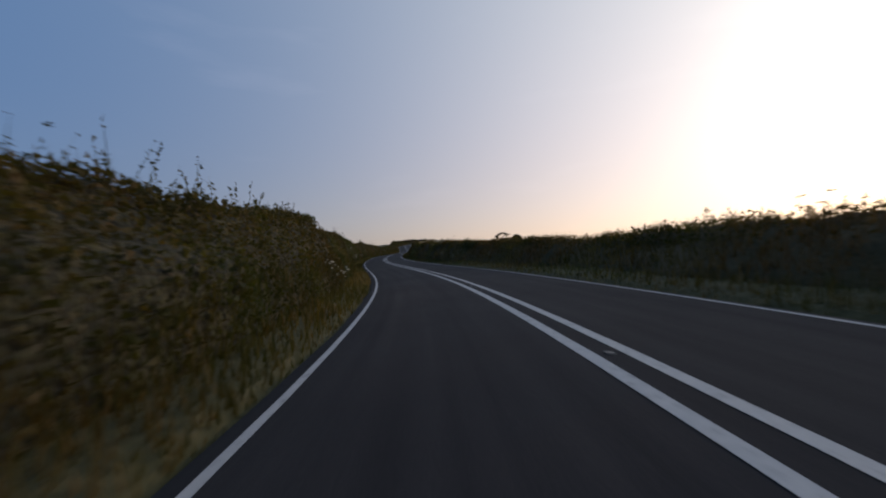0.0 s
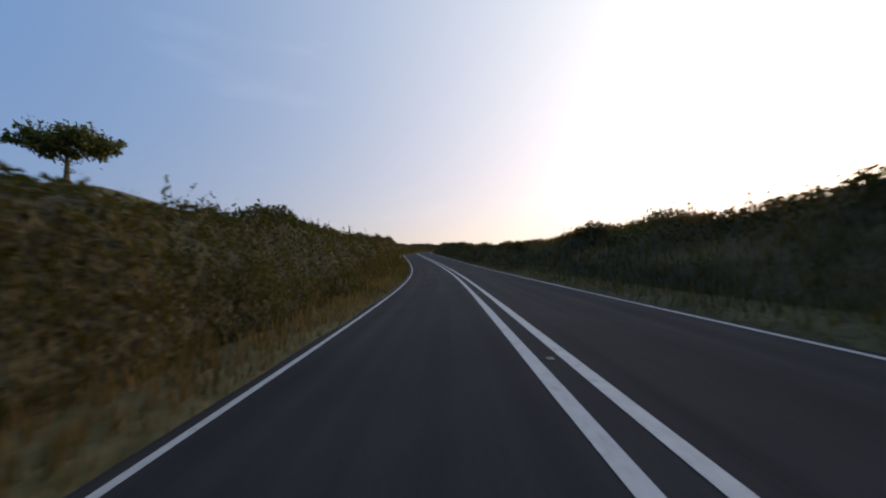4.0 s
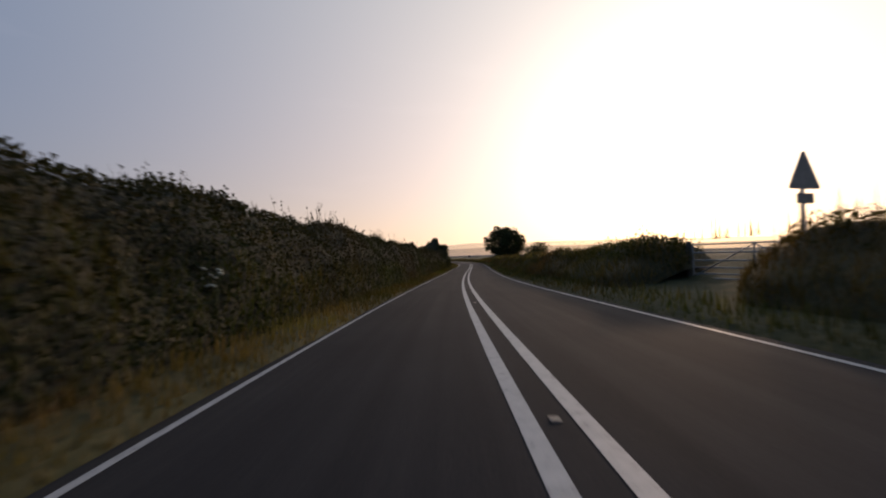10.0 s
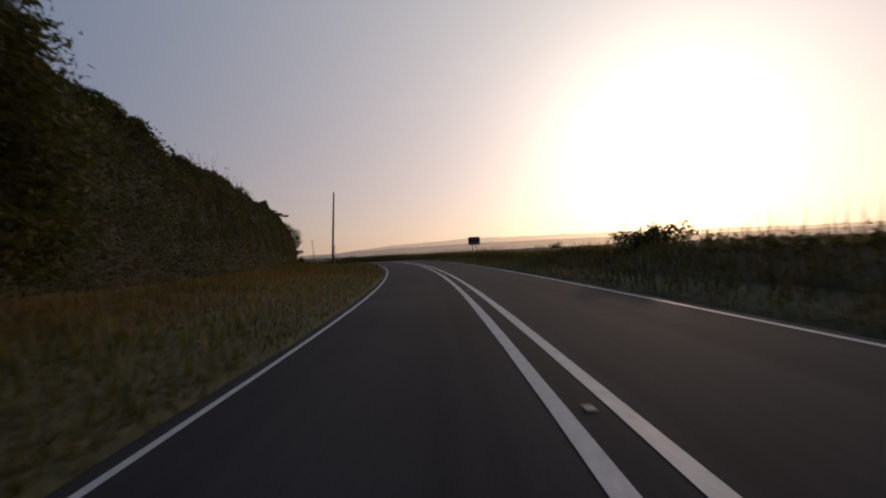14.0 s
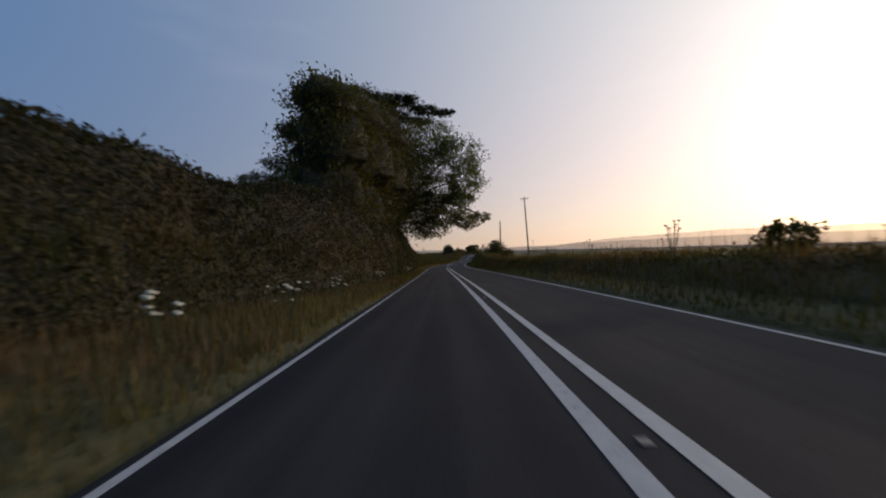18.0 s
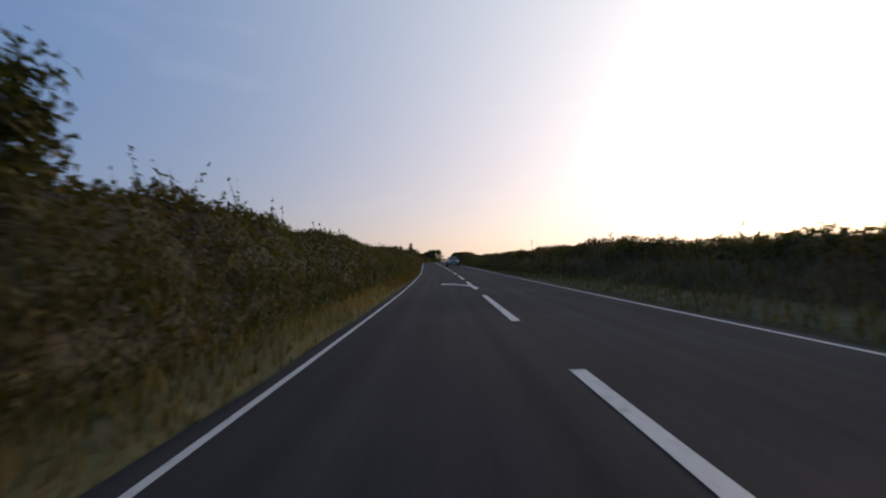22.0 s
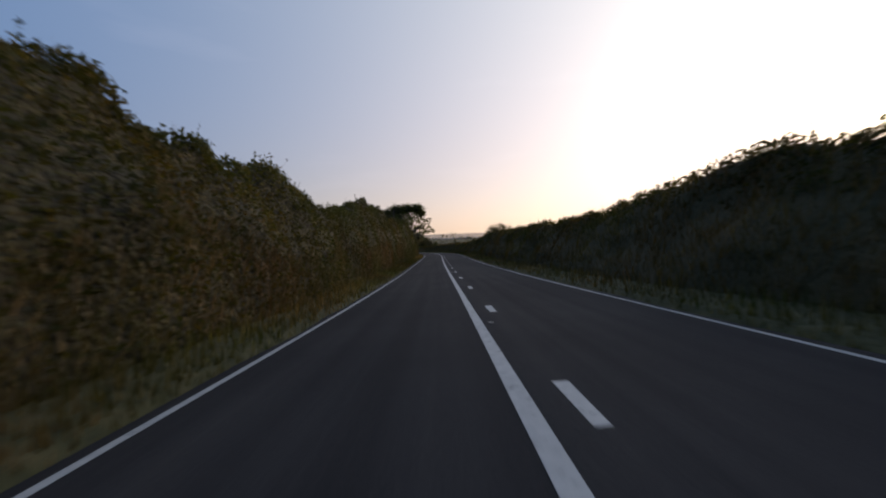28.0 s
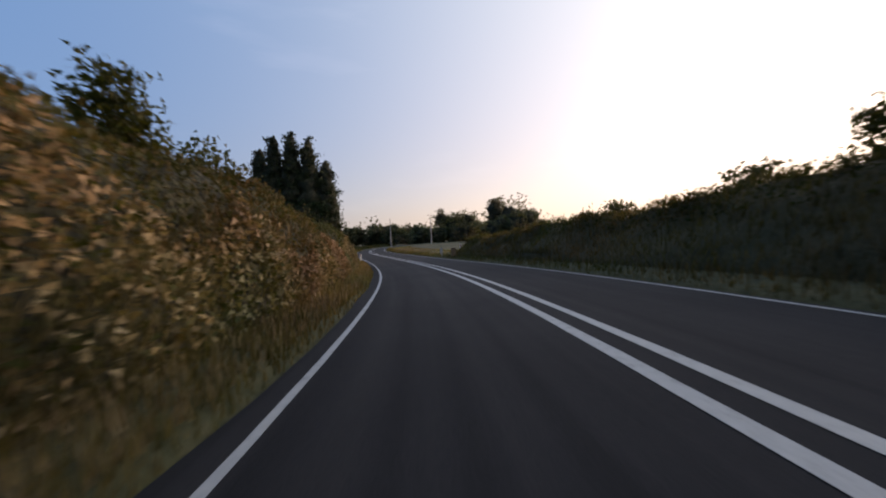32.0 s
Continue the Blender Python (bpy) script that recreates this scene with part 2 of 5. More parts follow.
def part(name, me, material, parent=None, label="", loc=None):
    """One mesh object, under a thing or a part if given. me: a mesh or a bmesh."""
    if isinstance(me, bmesh.types.BMesh):
        bm, me = me, bpy.data.meshes.new(name)
        bm.to_mesh(me)
        bm.free()
    if material and not me.materials:
        me.materials.append(material)
    ob = new(name, me)
    if loc is not None:
        ob.location = loc
    if parent:
        ob.parent = parent
    if label:
        ob["label"] = label
    return ob


def thing(name, loc, label, category, group="", turn=0.0):
    ob = new(name)
    ob.location = loc
    ob.rotation_euler = (0, 0, turn)
    ob.empty_display_size = 0.3
    return tagged(ob, label, category, group)


def unit_vectors(n):
    v = rng.normal(size=(n, 3))
    return v / np.linalg.norm(v, axis=1)[:, None]


def leaf_mesh(name, centres, length, width, up=0.0, lean=None, small=False):
    """Many rhombic leaves, or three-cornered ones if small. up: how far they point to the sky; lean: a normal that they face."""
    n = len(centres)
    a = unit_vectors(n) + np.array([0, 0, up])
    a /= np.linalg.norm(a, axis=1)[:, None]
    c = unit_vectors(n)
    if lean is not None:
        c = c + lean
    b = np.cross(a, c)
    b /= np.linalg.norm(b, axis=1)[:, None] + 1e-9
    size = rng.uniform(0.7, 1.3, (n, 1))
    a, b = a * size * length / 2, b * size * width / 2
    if small:
        return mesh_of(name, np.stack([centres - a + b, centres - a - b, centres + a], 1), np.arange(3 * n).reshape(n, 3))
    v = np.stack([centres - a, centres + b, centres + a, centres - b], 1)
    return mesh_of(name, v, np.arange(4 * n).reshape(n, 4))


def blade_mesh(name, feet, height, width, droop=0.25):
    """Many grass blades or stalks, each a narrow tapered strip."""
    n = len(feet)
    h = (height * rng.uniform(0.55, 1.2, n))[:, None]
    way = rng.uniform(0, 2 * np.pi, n)
    side = np.stack([np.cos(way), np.sin(way), np.zeros(n)], 1)
    bend = np.stack([-np.sin(way), np.cos(way), np.zeros(n)], 1) * rng.uniform(-1, 1, (n, 1)) * droop
    tip = feet + h * (bend + np.array([0, 0, 1.0]))
    v = np.stack([feet - side * width / 2, feet + side * width / 2, tip], 1)
    return mesh_of(name, v, np.arange(3 * n).reshape(n, 3))


def tube(points, radii, sides=8):
    """A tapered tube through the points, as arrays of points and faces."""
    points = np.asarray(points, float)
    t = np.gradient(points, axis=0)
    t /= np.linalg.norm(t, axis=1)[:, None]
    ref = np.where(np.abs(t[:, 2:3]) > 0.9, [[1.0, 0, 0]], [[0, 0, 1.0]])
    a = np.cross(t, ref)
    a /= np.linalg.norm(a, axis=1)[:, None]
    b = np.cross(t, a)
    w = np.arange(sides) * 2 * np.pi / sides
    ring = points[:, None] + np.asarray(radii)[:, None, None] * (np.cos(w)[None, :, None] * a[:, None] + np.sin(w)[None, :, None] * b[:, None])
    i = np.arange(len(points) - 1)[:, None] * sides
    j = np.arange(sides)[None]
    f = np.stack([i + j, i + (j + 1) % sides, i + sides + (j + 1) % sides, i + sides + j], -1).reshape(-1, 4)
    return ring.reshape(-1, 3), f


def box(sx, sy, sz, at=(0, 0, 0), bevel=0.0):
    bm = bmesh.new()
    bmesh.ops.create_cube(bm, size=1.0, matrix=Matrix.Translation(at) @ Matrix.Diagonal((sx, sy, sz, 1)))
    if bevel:
        bmesh.ops.bevel(bm, geom=bm.edges[:], offset=bevel, segments=2, affect="EDGES")
    return bm


def prism(outline, axis, thickness, bevel=0.0):
    """A flat outline (list of 2D points) given thickness along 'x', 'y' or 'z', centred."""
    bm = bmesh.new()
    put = {"x": lambda p, d: (d, p[0], p[1]), "y": lambda p, d: (p[0], d, p[1]), "z": lambda p, d: (p[0], p[1], d)}[axis]
    face = bm.faces.new([bm.verts.new(put(p, -thickness / 2)) for p in outline])
    ex = bmesh.ops.extrude_face_region(bm, geom=[face])
    bmesh.ops.translate(bm, vec=put((0, 0), thickness), verts=[v for v in ex["geom"] if isinstance(v, bmesh.types.BMVert)])
    bmesh.ops.recalc_face_normals(bm, faces=bm.faces[:])
    if bevel:
        bmesh.ops.bevel(bm, geom=bm.edges[:], offset=bevel, segments=2, affect="EDGES")
    return bm


def rod(p, q, r, sides=10, taper=1.0):
    bm = bmesh.new()
    p, q = Vector(p), Vector(q)
    m = Matrix.Translation((p + q) / 2) @ (q - p).to_track_quat("Z", "Y").to_matrix().to_4x4()
    bmesh.ops.create_cone(bm, cap_ends=True, segments=sides, radius1=r, radius2=r * taper, depth=(q - p).length, matrix=m)
    return bm


# ---- materials ----
def material(name, colour, rough=0.8, metal=0.0):
    m = bpy.data.materials.new(name)
    m.use_nodes = True
    b = m.node_tree.nodes["Principled BSDF"]
    b.inputs["Base Color"].default_value = (*colour, 1)
    b.inputs["Roughness"].default_value = rough
    b.inputs["Metallic"].default_value = metal
    return m, m.node_tree, b


def noise_node(tree, scale, detail=4.0, rough=0.6, coords="Object"):
    tc = tree.nodes.new("ShaderNodeTexCoord")
    n = tree.nodes.new("ShaderNodeTexNoise")
    n.inputs["Scale"].default_value, n.inputs["Detail"].default_value, n.inputs["Roughness"].default_value = scale, detail, rough
    tree.links.new(tc.outputs[coords], n.inputs["Vector"])
    return n.outputs["Fac"]


def ramp(tree, fac, stops):
    r = tree.nodes.new("ShaderNodeValToRGB")
    while len(r.color_ramp.elements) < len(stops):
        r.color_ramp.elements.new(0.5)
    for e, (p, c) in zip(r.color_ramp.elements, stops):
        e.position, e.color = p, (*c, 1)
    tree.links.new(fac, r.inputs[0])
    return r.outputs[0]


def mixed(tree, fac, a, b, mode="MIX"):
    n = tree.nodes.new("ShaderNodeMix")
    n.data_type, n.blend_type = "RGBA", mode
    for sock, v in ((n.inputs[0], fac), (n.inputs[6], a), (n.inputs[7], b)):
        if isinstance(v, (int, float)):
            sock.default_value = v
        elif isinstance(v, tuple):
            sock.default_value = (*v, 1)
        else:
            tree.links.new(v, sock)
    return n.outputs[2]


def bump(tree, bsdf, fac, strength, distance=0.02):
    n = tree.nodes.new("ShaderNodeBump")
    n.inputs["Strength"].default_value, n.inputs["Distance"].default_value = strength, distance
    tree.links.new(fac, n.inputs["Height"])
    tree.links.new(n.outputs[0], bsdf.inputs["Normal"])


def grained(name, dark, light, scale, rough=0.85, metal=0.0, bumps=0.3, large=0.25):
    """A surface with fine grain and large stains."""
    m, t, b = material(name, light, rough, metal)
    fine = ramp(t, noise_node(t, scale, 6), [(0.3, dark), (0.7, light)])
    stain = ramp(t, noise_node(t, large, 3), [(0.35, (0.72, 0.72, 0.72)), (0.65, (1.1, 1.1, 1.1))])
    t.links.new(mixed(t, 1.0, fine, stain, "MULTIPLY"), b.inputs["Base Color"])
    if bumps:
        bump(t, b, noise_node(t, scale * 1.5, 5), bumps)
    return m


def leafy(name, colours, through_light=0.35, rough=0.6):
    """Foliage: every leaf its own tint, with light coming through it."""
    m, t, b = material(name, colours[1], rough)
    b.inputs["Specular IOR Level"].default_value = 0.2
    geo = t.nodes.new("ShaderNodeNewGeometry")
    col = ramp(t, geo.outputs["Random Per Island"], [(i / (len(colours) - 1), c) for i, c in enumerate(colours)])
    patch = ramp(t, noise_node(t, 0.35, 3), [(0.35, (0.65, 0.68, 0.6)), (0.65, (1.2, 1.15, 1.0))])
    col = mixed(t, 1.0, col, patch, "MULTIPLY")
    # drifts of browner and greener growth, several metres long
    drift = ramp(t, noise_node(t, 0.13, 5, 0.65), [(0.38, (0.86, 1.08, 0.86)), (0.62, (1.24, 0.96, 0.92))])
    col = mixed(t, 1.0, col, drift, "MULTIPLY")
    t.links.new(col, b.inputs["Base Color"])
    tr = t.nodes.new("ShaderNodeBsdfTranslucent")
    t.links.new(mixed(t, 1.0, col, (1.5, 1.5, 0.7), "MULTIPLY"), tr.inputs[0])
    mx = t.nodes.new("ShaderNodeMixShader")
    mx.inputs[0].default_value = through_light
    t.links.new(b.outputs[0], mx.inputs[1])
    t.links.new(tr.outputs[0], mx.inputs[2])
    t.links.new(mx.outputs[0], t.nodes["Material Output"].inputs[0])
    return m


ASPHALT, t_, b_ = material("asphalt", (0.05, 0.05, 0.053), 0.88)
b_.inputs["Specular IOR Level"].default_value = 0.12
c_ = ramp(t_, noise_node(t_, 55, 3, 0.8), [(0.3, (0.018, 0.018, 0.020)), (0.7, (0.040, 0.038, 0.040))])
c_ = mixed(t_, 1.0, c_, ramp(t_, noise_node(t_, 0.22, 4), [(0.35, (0.8, 0.8, 0.82)), (0.65, (1.15, 1.13, 1.1))]), "MULTIPLY")
uv_ = t_.nodes.new("ShaderNodeUVMap")
uv_.uv_map = "across"
sep_ = t_.nodes.new("ShaderNodeSeparateXYZ")
t_.links.new(uv_.outputs[0], sep_.inputs[0])
n_ = t_.nodes.new("ShaderNodeTexNoise")
n_.inputs["Scale"].default_value, n_.inputs["Detail"].default_value = 1.0, 5.0
m_ = t_.nodes.new("ShaderNodeMapping")
m_.inputs["Scale"].default_value = (2.6, 0.05, 1.0)
t_.links.new(uv_.outputs[0], m_.inputs[0])
t_.links.new(m_.outputs[0], n_.inputs["Vector"])
# streaks along the wheel paths, and crosswise patches of newer surfacing
c_ = mixed(t_, 1.0, c_, ramp(t_, n_.outputs["Fac"], [(0.32, (0.74, 0.74, 0.76)), (0.5, (1.0, 1.0, 1.0)), (0.68, (1.28, 1.25, 1.2))]), "MULTIPLY")
t_.links.new(c_, b_.inputs["Base Color"])
bump(t_, b_, noise_node(t_, 90, 2), 0.5, 0.006)
PAINT, t_, b_ = material("road_paint", (0.55, 0.55, 0.54), 0.6)
t_.links.new(ramp(t_, noise_node(t_, 9, 6, 0.75), [(0.30, (0.10, 0.10, 0.10)), (0.42, (0.36, 0.36, 0.36)), (0.7, (0.46, 0.46, 0.45))]), b_.inputs["Base Color"])
SOIL, t_, b_ = material("verge_ground", (0.07, 0.075, 0.03), 0.95)
c_ = ramp(t_, noise_node(t_, 3.0, 6, 0.7), [(0.3, (0.028, 0.030, 0.010)), (0.5, (0.052, 0.050, 0.018)), (0.72, (0.10, 0.078, 0.036))])
c_ = mixed(t_, 1.0, c_, ramp(t_, noise_node(t_, 0.05, 4), [(0.35, (0.75, 0.85, 0.7)), (0.65, (1.25, 1.15, 1.0))]), "MULTIPLY")
t_.links.new(c_, b_.inputs["Base Color"])
bump(t_, b_, noise_node(t_, 6, 6), 0.8, 0.1)
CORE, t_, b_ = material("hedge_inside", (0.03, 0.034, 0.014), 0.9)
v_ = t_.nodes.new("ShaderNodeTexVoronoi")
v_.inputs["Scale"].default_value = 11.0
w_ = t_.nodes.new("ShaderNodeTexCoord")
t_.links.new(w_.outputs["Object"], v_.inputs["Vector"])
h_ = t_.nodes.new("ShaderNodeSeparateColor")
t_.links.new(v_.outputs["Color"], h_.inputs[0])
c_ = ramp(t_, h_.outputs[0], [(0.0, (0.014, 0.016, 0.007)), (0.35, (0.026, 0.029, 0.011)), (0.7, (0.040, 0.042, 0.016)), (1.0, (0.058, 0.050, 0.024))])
# leaf-like cells darken towards their edges: shade between leaves put into the colour
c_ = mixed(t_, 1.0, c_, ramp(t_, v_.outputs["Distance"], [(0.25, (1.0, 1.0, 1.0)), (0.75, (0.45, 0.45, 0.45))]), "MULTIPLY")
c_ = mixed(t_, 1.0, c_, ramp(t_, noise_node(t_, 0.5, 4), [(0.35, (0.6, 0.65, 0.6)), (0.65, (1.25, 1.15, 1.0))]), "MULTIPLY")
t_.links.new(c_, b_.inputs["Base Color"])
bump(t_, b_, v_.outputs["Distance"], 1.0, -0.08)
TURF, t_, b_ = material("grassy_bank", (0.06, 0.055, 0.03), 0.95)
c_ = ramp(t_, noise_node(t_, 7.0, 6, 0.7), [(0.3, (0.040, 0.035, 0.014)), (0.5, (0.064, 0.050, 0.021)), (0.72, (0.100, 0.070, 0.032))])
c_ = mixed(t_, 1.0, c_, ramp(t_, noise_node(t_, 0.3, 4), [(0.35, (0.75, 0.85, 0.75)), (0.65, (1.25, 1.1, 1.0))]), "MULTIPLY")
t_.links.new(c_, b_.inputs["Base Color"])
bump(t_, b_, noise_node(t_, 12, 5), 0.9, 0.06)
LEAF = leafy("hedge_leaves", [(0.026, 0.032, 0.011), (0.040, 0.045, 0.015), (0.054, 0.054, 0.020), (0.074, 0.060, 0.028)], 0.42)
# pale greyish leaves for far trees: haze put into the colour
HAZE_LEAF = leafy("hazed_far_leaves", [(0.070, 0.072, 0.050), (0.090, 0.088, 0.062), (0.110, 0.104, 0.078)], 0.3)
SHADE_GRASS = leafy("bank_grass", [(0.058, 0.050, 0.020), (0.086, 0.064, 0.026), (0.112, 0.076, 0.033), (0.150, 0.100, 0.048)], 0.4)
BANK_LEAF = leafy("bank_weeds", [(0.034, 0.042, 0.016), (0.052, 0.058, 0.022), (0.078, 0.070, 0.032), (0.105, 0.080, 0.042)])
OAK_LEAF = leafy("oak_leaves", [(0.036, 0.048, 0.018), (0.058, 0.072, 0.026), (0.080, 0.090, 0.034)], 0.45)
SYCAMORE = leafy("sycamore_leaves", [(0.048, 0.062, 0.028), (0.072, 0.086, 0.040), (0.096, 0.108, 0.052)], 0.5)
# darker copy of the hedge leaves: shade put into their colour
SHADE_LEAF = leafy("shaded_hedge_leaves", [(0.014, 0.017, 0.008), (0.021, 0.024, 0.010), (0.030, 0.030, 0.013), (0.042, 0.035, 0.018)], 0.3)
DARK_OAK = leafy("dark_oak_leaves", [(0.022, 0.030, 0.012), (0.034, 0.044, 0.016), (0.046, 0.054, 0.020)], 0.25)
PINE_LEAF = leafy("pine_needles", [(0.013, 0.021, 0.010), (0.021, 0.031, 0.013), (0.030, 0.040, 0.017)], 0.1)
GRASS = leafy("verge_grass", [(0.040, 0.045, 0.013), (0.060, 0.058, 0.018), (0.086, 0.070, 0.026), (0.115, 0.086, 0.038)], 0.35)
MEADOW = leafy("reddish_grass", [(0.060, 0.052, 0.020), (0.092, 0.066, 0.028), (0.125, 0.080, 0.036), (0.150, 0.100, 0.050)], 0.4)
RUST = leafy("rusty_bank_weeds", [(0.064, 0.058, 0.034), (0.104, 0.085, 0.054), (0.160, 0.126, 0.088)], 0.25)
BRAMBLE = leafy("bramble_leaves", [(0.120, 0.090, 0.062), (0.185, 0.134, 0.094), (0.250, 0.182, 0.132), (0.320, 0.246, 0.192)], 0.2)
DRY = leafy("dry_grass", [(0.090, 0.074, 0.038), (0.140, 0.108, 0.058), (0.205, 0.158, 0.092)], 0.4)
PETAL, t_, b_ = material("white_umbels", (0.62, 0.62, 0.54), 0.7)
t_.links.new(ramp(t_, noise_node(t_, 30, 3), [(0.3, (0.30, 0.32, 0.22)), (0.7, (0.52, 0.52, 0.46))]), b_.inputs["Base Color"])
STEM = grained("stems", (0.05, 0.06, 0.02), (0.10, 0.11, 0.04), 20, bumps=0)
BARK = grained("bark", (0.040, 0.032, 0.024), (0.105, 0.085, 0.062), 9.0, 0.95, bumps=0.9)
PALE_WOOD = grained("bleached_wood", (0.30, 0.28, 0.25), (0.46, 0.43, 0.39), 10.0, 0.85, bumps=0.3)
BROWN_PANEL = grained("brown_sign_back", (0.055, 0.040, 0.030), (0.105, 0.080, 0.060), 14.0, 0.8, bumps=0.1)
POLE_WOOD = grained("pole_wood", (0.050, 0.038, 0.028), (0.115, 0.090, 0.066), 14.0, 0.9, bumps=0.4)
RAW_WOOD = grained("brown_wood", (0.20, 0.110, 0.055), (0.32, 0.19, 0.10), 9.0, 0.85, bumps=0.3)
FENCE_WOOD = grained("fence_wood", (0.070, 0.058, 0.044), (0.150, 0.125, 0.095), 12.0, 0.9, bumps=0.4)
STEEL = grained("galvanised_steel", (0.28, 0.29, 0.30), (0.46, 0.47, 0.48), 25.0, 0.5, 0.7, bumps=0.1)
SIGN_BACK = grained("sign_back", (0.19, 0.175, 0.155), (0.28, 0.26, 0.235), 8.0, 0.6, 0.2, bumps=0.05)
SIGN_WHITE = grained("sign_white", (0.60, 0.60, 0.58), (0.78, 0.78, 0.76), 10.0, 0.5, bumps=0)
SIGN_BLACK = grained("sign_black", (0.012, 0.012, 0.012), (0.03, 0.03, 0.03), 10.0, 0.5, bumps=0)
SIGN_RED = grained("sign_red", (0.30, 0.02, 0.02), (0.45, 0.04, 0.03), 10.0, 0.5, bumps=0)
PORCELAIN = grained("insulator", (0.25, 0.20, 0.17), (0.40, 0.34, 0.30), 20.0, 0.3, bumps=0)
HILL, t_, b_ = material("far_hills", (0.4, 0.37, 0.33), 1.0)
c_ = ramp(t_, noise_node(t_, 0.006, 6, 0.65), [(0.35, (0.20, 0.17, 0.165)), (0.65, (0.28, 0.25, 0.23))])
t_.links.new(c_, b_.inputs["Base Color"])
# haze put into the material: mauve tint, and much of the sky behind shows through
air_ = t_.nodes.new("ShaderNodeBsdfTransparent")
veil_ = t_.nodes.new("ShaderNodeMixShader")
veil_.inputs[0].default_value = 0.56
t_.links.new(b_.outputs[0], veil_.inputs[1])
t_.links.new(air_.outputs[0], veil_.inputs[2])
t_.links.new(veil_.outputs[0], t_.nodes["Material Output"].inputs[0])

# ---- camera path is above; ground, road ----
# hedge heights above the road: distance along it, metres
HEDGE_L = [(-20, 2.7), (0, 2.8), (24, 3.1), (48, 3.8), (66, 3.85), (72, 3.7), (84, 3.65), (100, 3.55), (120, 3.0), (150, 2.8), (180, 3.4), (194, 3.6), (198.5, 3.65), (201, 3.2), (204, 2.75), (208, 2.95), (222, 3.0),
           (242, 3.1), (250, 3.05), (258, 3.0), (268, 3.45), (280, 3.5), (289, 3.0), (300, 3.15), (312, 3.15), (322, 3.5)]
HEDGE_L1 = [(335, 3.45), (350, 3.4), (366, 3.5), (384, 3.7), (402, 3.9), (411, 3.75), (424, 3.7), (438, 3.7), (447, 5.0), (451, 8.5), (454, 8.6), (458, 8.2),
            (470, 7.2), (485, 7.1), (500, 6.9), (520, 6.4), (545, 5.3), (556, 3.9), (567, 3.5), (572, 3.7), (578, 3.85), (584, 4.2), (592, 4.5),
            (602, 5.3), (618, 5.4), (628, 4.0), (638, 3.2), (646, 2.6), (662, 2.6), (676, 3.0), (690, 2.5), (712, 2.6), (738, 2.8), (755, 2.85),
            (770, 2.6)]
HEDGE_L2 = [(784, 3.4), (799, 3.1), (804, 3.2), (815, 3.7), (830, 3.7), (836, 3.6), (842, 3.4), (849, 3.7), (856, 3.4), (870, 3.8), (900, 4.0), (915, 4.6), (930, 5.3), (948, 5.6),
            (957, 6.1), (966, 5.1), (980, 5.0), (988, 4.5), (1000, 4.3), (1009, 3.6), (1022, 3.25), (1032, 2.8), (1050, 2.7), (1062, 1.6), (1080, 1.0), (1180, 1.0)]
HEDGE_R = [(-20, 1.4), (12, 1.4), (24, 1.6), (40, 1.9), (66, 2.3), (84, 2.45), (100, 2.05), (130, 2.1), (180, 2.1), (200, 2.15), (230, 2.1), (244, 1.75), (254, 1.6),
           (276, 1.85), (290, 1.5), (312, 1.6), (336, 1.7), (350, 1.6), (384, 1.5), (400, 1.75), (420, 1.5), (432, 1.2), (446, 1.0), (458, 0.9), (472, 0.6),
           (515, 0.6), (532, 1.0), (552, 1.15), (566, 1.55), (580, 1.0), (602, 1.0), (614, 1.2), (630, 1.6), (642, 1.7), (656, 2.3), (672, 1.5), (686, 1.3)]
HEDGE_R2 = [(702, 1.1), (717, 1.65), (736, 1.7), (752, 1.6), (764, 1.3), (770, 1.4), (781, 1.95), (796, 2.15), (803, 2.3), (807, 2.4), (812, 2.3), (829, 2.65), (833, 2.85), (837, 2.6), (842, 2.45), (850, 2.4), (865, 3.1), (900, 2.9),
            (916, 2.85), (928, 2.75), (937, 3.1), (949, 2.5), (973, 2.35), (985, 2.1), (1010, 2.3), (1032, 2.0), (1046, 1.8), (1051, 1.6), (1055, 0.5), (1058, 0.05), (1180, 0.05)]
HEIGHTS = {-1: np.array(HEDGE_L + HEDGE_L1 + HEDGE_L2), 1: np.array(HEDGE_R + HEDGE_R2)}


def hedge_height(side, s):
    return np.interp(s, HEIGHTS[side][:, 0], HEIGHTS[side][:, 1])


def set_back(side, s):
    """How far the hedge stands back behind its usual line: a wide grass verge before the side road."""
    if side > 0:
        return np.zeros_like(np.asarray(s, float))
    return np.interp(s, [238, 256, 268, 280, 292, 306, 320, 404, 424, 440, 446.5, 455.5, 475, 500, 545, 560, 567, 572, 577, 584, 592, 812, 826, 850, 870, 886], [0, 0.9, 2.1, 2.1, 1.3, 0.5, 0, 0, 0.7, 1.7, 2.0, 6.0, 7.6, 9.4, 9.0, 7.0, 5.6, 3.8, 2.0, 0.9, 0.0, 0.0, 1.1, 1.2, 0.6, 0.0])


def bank_foot(back):
    """Height of the ground where a hedge that stands back begins."""
    return 0.95 * np.clip(np.asarray(back) / 4.0, 0, 1)


